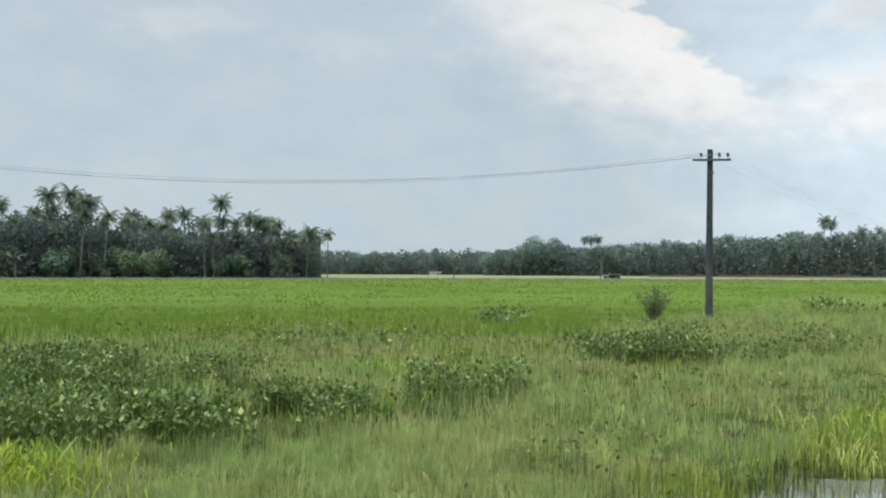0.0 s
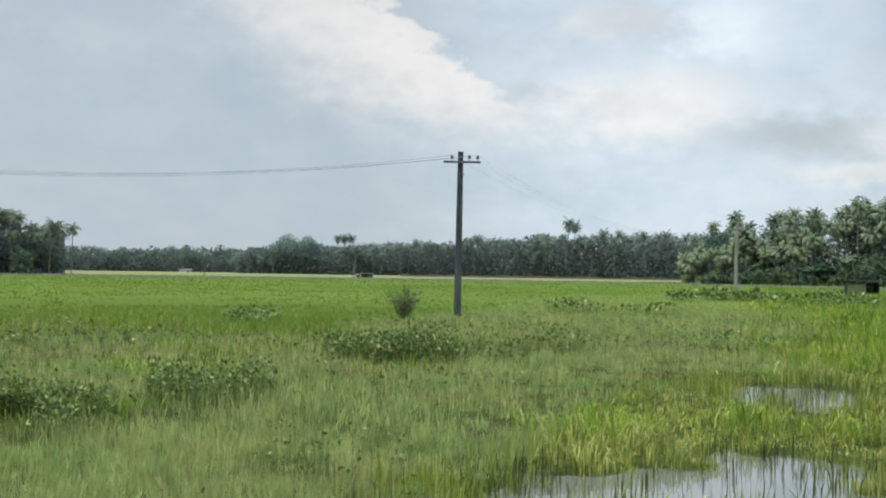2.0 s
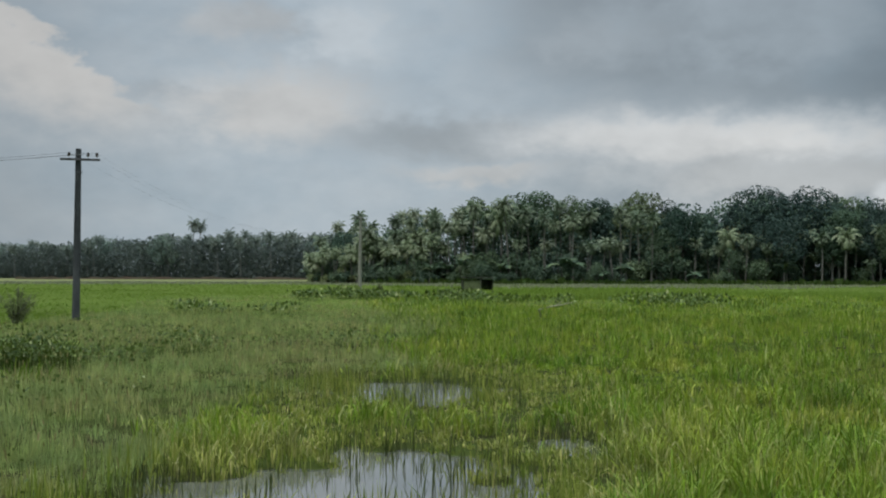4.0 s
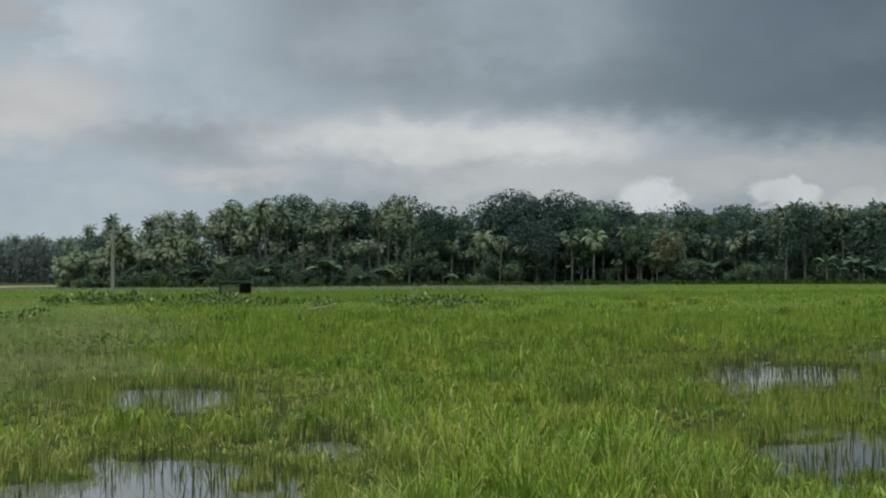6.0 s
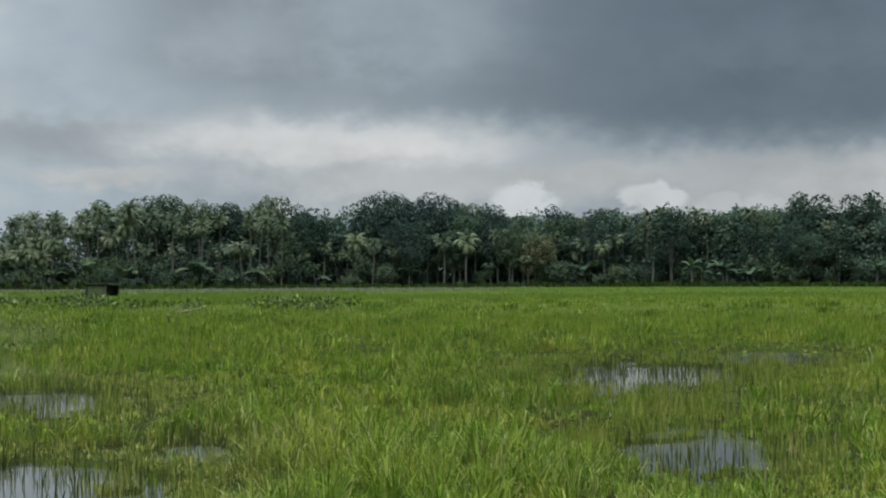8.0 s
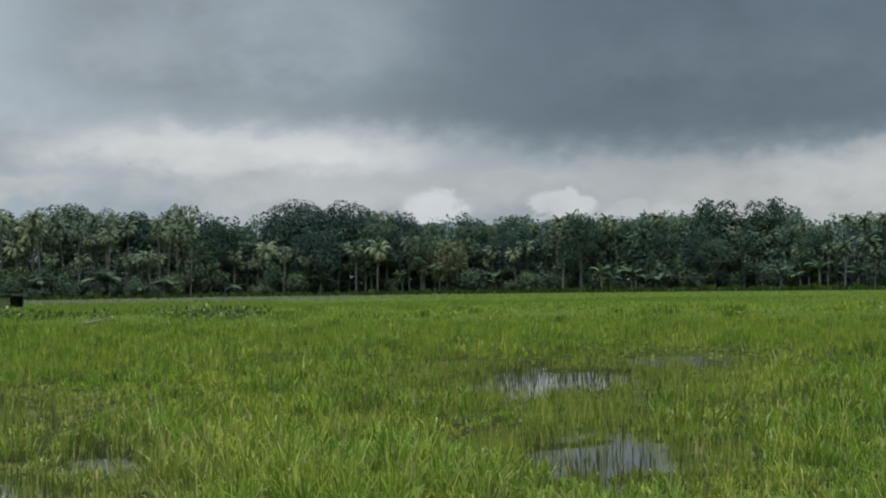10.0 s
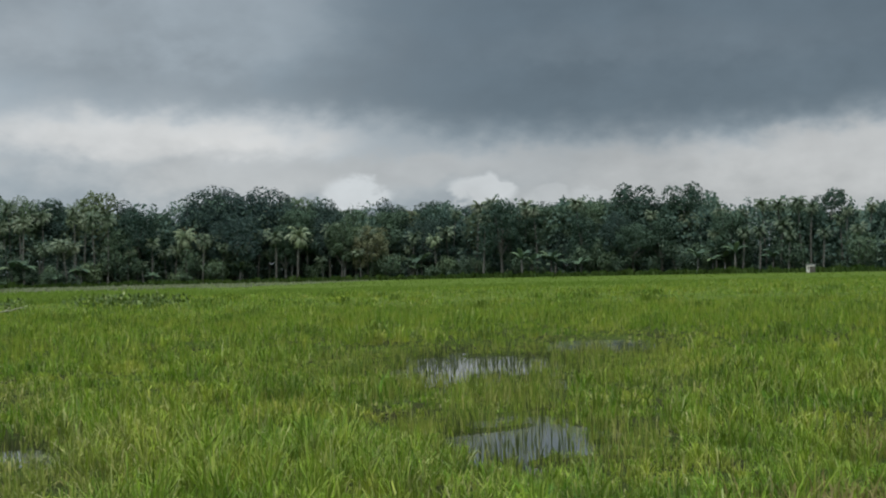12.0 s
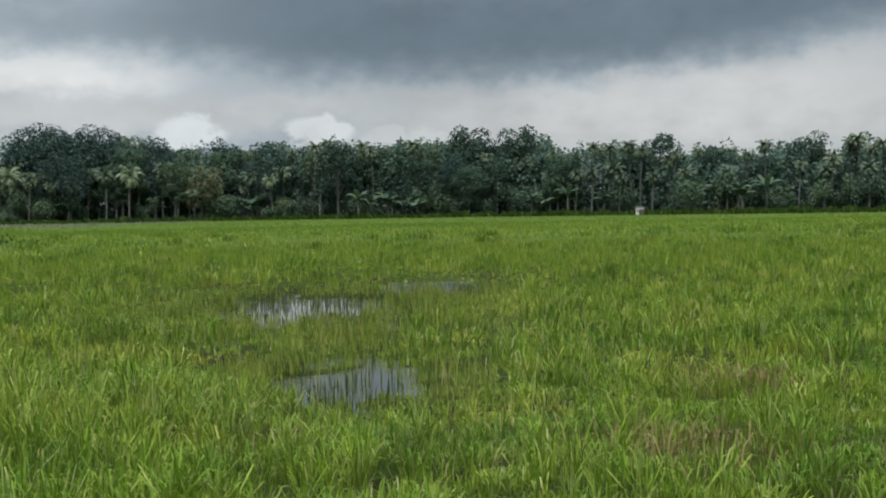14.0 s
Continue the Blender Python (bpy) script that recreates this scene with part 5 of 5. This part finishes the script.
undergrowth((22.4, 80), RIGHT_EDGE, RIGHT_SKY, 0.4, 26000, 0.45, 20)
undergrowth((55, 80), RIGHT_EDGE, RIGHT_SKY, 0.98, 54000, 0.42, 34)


def wood_margin():
    """Rank dark grass and weeds on the bank at the foot of the wood."""
    n = 9000
    az = rng.uniform(24, 80, n)
    r = np.interp(az, *RIGHT_EDGE) + rng.uniform(-4.5, 3.0, n)
    x, y = r * np.sin(np.radians(az)), r * np.cos(np.radians(az))
    tall = rng.uniform(0.5, 1.2, n) * (0.5 + value_noise(az * 4, az * 0, 1.0, 44))
    V, T = blades(x, y, ground_z(x, y) - 0.05, tall, rng.uniform(0.25, 0.5, n), np.abs(rng.normal(0, 0.35, n)).clip(0, 0.9))
    stuff("margin_grass", V, T, RANK, "rank dark green grass along the foot of the wood", "grass")


wood_margin()

far_growth("far_wood", "low haze-grey wood far across the paddies", (-5.8, 3.5), FAR_EDGE, FAR_SKY, 60, 46, ([-6, 4], [0.35, 0.35]), 0.7)
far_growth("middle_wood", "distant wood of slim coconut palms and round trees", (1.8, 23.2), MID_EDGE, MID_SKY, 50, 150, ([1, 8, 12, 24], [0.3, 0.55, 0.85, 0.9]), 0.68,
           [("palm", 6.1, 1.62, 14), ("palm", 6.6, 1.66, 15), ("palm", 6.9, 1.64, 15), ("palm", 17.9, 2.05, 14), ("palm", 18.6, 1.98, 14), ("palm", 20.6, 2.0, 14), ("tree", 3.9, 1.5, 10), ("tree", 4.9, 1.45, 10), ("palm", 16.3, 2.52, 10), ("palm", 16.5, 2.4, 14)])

# trees that stand out of the skyline: direction, how high, distance behind the edge
for az, el in ((-17.2, 3.3), (-15.7, 3.35), (-9.9, 3.1), (-8.3, 2.55), (-7.1, 2.1), (-6.0, 1.95), (-5.1, 1.8)):
    plant(FAR_PALMS[:2], az, 304, height_at(el, 304), "left wood")
for az, el in ((23.7, 2.9), (26.0, 3.37), (27.8, 3.35), (30.0, 3.58), (32.4, 3.8), (53.0, 3.10), (51.2, 2.97), (52.2, 2.97), (53.7, 2.88), (54.3, 3.00), (54.9, 3.03), (56.8, 3.00), (62.9, 2.7), (63.6, 2.64), (64.7, 2.75), (65.4, 2.72), (66.2, 2.78), (68.0, 2.6), (68.9, 2.76), (70.9, 2.5), (71.9, 2.66), (75.3, 2.7), (75.8, 2.85), (76.4, 2.6)):
    r = float(np.interp(az, *RIGHT_EDGE)) + 8
    plant(SLIM_PALMS[:2] if az > 50 else PALMS[:2] + PALMS[4:5], az, r, height_at(el, r), "right wood", 1.0)
for az, el, kinds in ((31.3, 3.3, TREES[0:1]), (32.9, 3.5, TREES[5:6]), (35.8, 2.96, TREES[3:4]), (37.2, 3.28, TREES[5:6]), (40.2, 3.51, DARK_TREES), (40.8, 3.59, DARK_TREES), (41.7, 3.4, DARK_TREES), (43.1, 3.53, DARK_TREES),
                      (44.2, 3.27, DARK_TREES), (45.6, 3.54, DARK_TREES[1:]), (48.5, 3.2, TREES[5:6]), (50.4, 3.0, TREES[1:2]), (54.8, 2.6, TREES[4:5]), (56.2, 2.97, TREES[4:5]), (57.6, 3.02, TREES[4:5]), (59.0, 2.9, TREES[3:4]),
                      (60.1, 2.99, TREES[5:6]), (61.4, 2.85, TREES[3:4]), (62.3, 2.7, DARK_TREES[1:]), (65.8, 2.7, TREES[5:6]), (67.4, 2.5, TREES[3:4]), (69.7, 2.55, TREES[1:2]), (73.6, 3.0, TREES[5:6]), (28.8, 3.22, GREEN_TREES)):
    r = float(np.interp(az, *RIGHT_EDGE)) + 14
    plant(kinds, az, r, height_at(el - 0.06, r), "right wood", 1.1)
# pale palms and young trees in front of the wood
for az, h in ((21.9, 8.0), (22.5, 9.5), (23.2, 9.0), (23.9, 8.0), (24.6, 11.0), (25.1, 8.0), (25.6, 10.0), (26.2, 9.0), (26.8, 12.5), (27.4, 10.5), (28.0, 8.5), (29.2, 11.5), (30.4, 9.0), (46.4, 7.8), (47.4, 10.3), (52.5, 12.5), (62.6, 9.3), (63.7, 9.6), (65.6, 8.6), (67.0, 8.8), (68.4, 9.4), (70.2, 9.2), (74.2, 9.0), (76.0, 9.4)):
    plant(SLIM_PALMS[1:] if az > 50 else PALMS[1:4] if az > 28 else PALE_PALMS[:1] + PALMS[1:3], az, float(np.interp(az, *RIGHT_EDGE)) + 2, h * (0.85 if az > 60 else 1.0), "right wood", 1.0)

# pale leafy growth down to the ground at the corner of the wood
for i in range(30):
    az = 21.3 + 8.5 * ((i + dice.random()) / 30) ** 1.3
    r = float(np.interp(az, *RIGHT_EDGE)) + dice.uniform(-1, 5)
    plant(PALE_SHRUBS if az < 26 and dice.random() < 0.6 else BANANAS if dice.random() < 0.4 else SHRUBS, az, r, dice.uniform(1.5, 3.2) + 0.5 * min(4, az - 21.3), "right wood")
for i in range(26):
    az = 22.0 + 13.0 * (i + dice.random()) / 26
    plant(SHRUBS if dice.random() < 0.7 else BANANAS, az, float(np.interp(az, *RIGHT_EDGE)) + dice.uniform(-1.5, 1), dice.uniform(1.6, 3.8), "right wood")
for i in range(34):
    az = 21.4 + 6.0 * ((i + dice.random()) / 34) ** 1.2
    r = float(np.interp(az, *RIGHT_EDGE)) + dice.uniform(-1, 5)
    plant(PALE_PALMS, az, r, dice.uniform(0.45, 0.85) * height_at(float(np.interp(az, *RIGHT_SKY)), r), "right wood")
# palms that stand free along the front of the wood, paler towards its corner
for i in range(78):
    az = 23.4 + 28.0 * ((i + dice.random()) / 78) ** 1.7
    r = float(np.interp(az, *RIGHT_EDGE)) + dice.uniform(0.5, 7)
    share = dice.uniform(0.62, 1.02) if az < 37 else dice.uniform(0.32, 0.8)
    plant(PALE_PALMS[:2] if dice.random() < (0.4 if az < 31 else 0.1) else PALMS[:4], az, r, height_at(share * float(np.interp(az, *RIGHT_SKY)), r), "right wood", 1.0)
plant(BANANAS, 54.2, 246, 4.6, "right wood")
plant(BANANAS, 54.6, 247, 4.0, "right wood")


def bush(az, r, h, spread, leaves, size, seed, label):
    """A sparse bush: many thin upright stems with small leaves along them."""
    rn = random.Random(seed)
    ob = tagged(new("bush"), label, "bush")
    bm = bmesh.new()
    cs, rs = [], []
    for k in range(26):
        a, q = rn.uniform(0, math.tau), rn.uniform(0.15, 1.0)
        tip = (math.cos(a) * spread * q, math.sin(a) * spread * q, h * rn.uniform(0.6, 1.0) * (1.05 - 0.35 * q))
        tube(bm, [(tip[0] * 0.12, tip[1] * 0.12, -0.1), (tip[0] * 0.5, tip[1] * 0.5, tip[2] * 0.55), tip], [0.02, 0.013, 0.005], 5)
        for t in (0.25, 0.45, 0.65, 0.85):
            cs.append((tip[0] * t, tip[1] * t, tip[2] * t)), rs.append(h * 0.11)
    part("woody_base", bm, BARK, ob)
    V, T = leaf_cloud(cs, rs, leaves, size, 1.3, 0.1)
    part("foliage", tri_mesh("foliage", V, T, BUSH), None, ob)
    ob.matrix_basis = pose(*polar(az, r), 0.05 if r < 60 else 0.25)


bush(9.2, 56.0, 1.85, 1.0, 2200, 0.04, 41, "sparse chest-high bush alone in the paddy")
bush(24.4, 111, 1.3, 0.5, 900, 0.06, 42, "small dark bush beside the concrete post")

# tree models of which no example was planted
for model in PALMS + SLIM_PALMS + TREES + DARK_TREES + GREEN_TREES + PALE_PALMS + FAR_TREES + FAR_PALMS + SHRUBS + PALE_SHRUBS + BANANAS:
    if model.name not in used:
        for piece in (*model.children_recursive, model):
            bpy.data.objects.remove(piece)
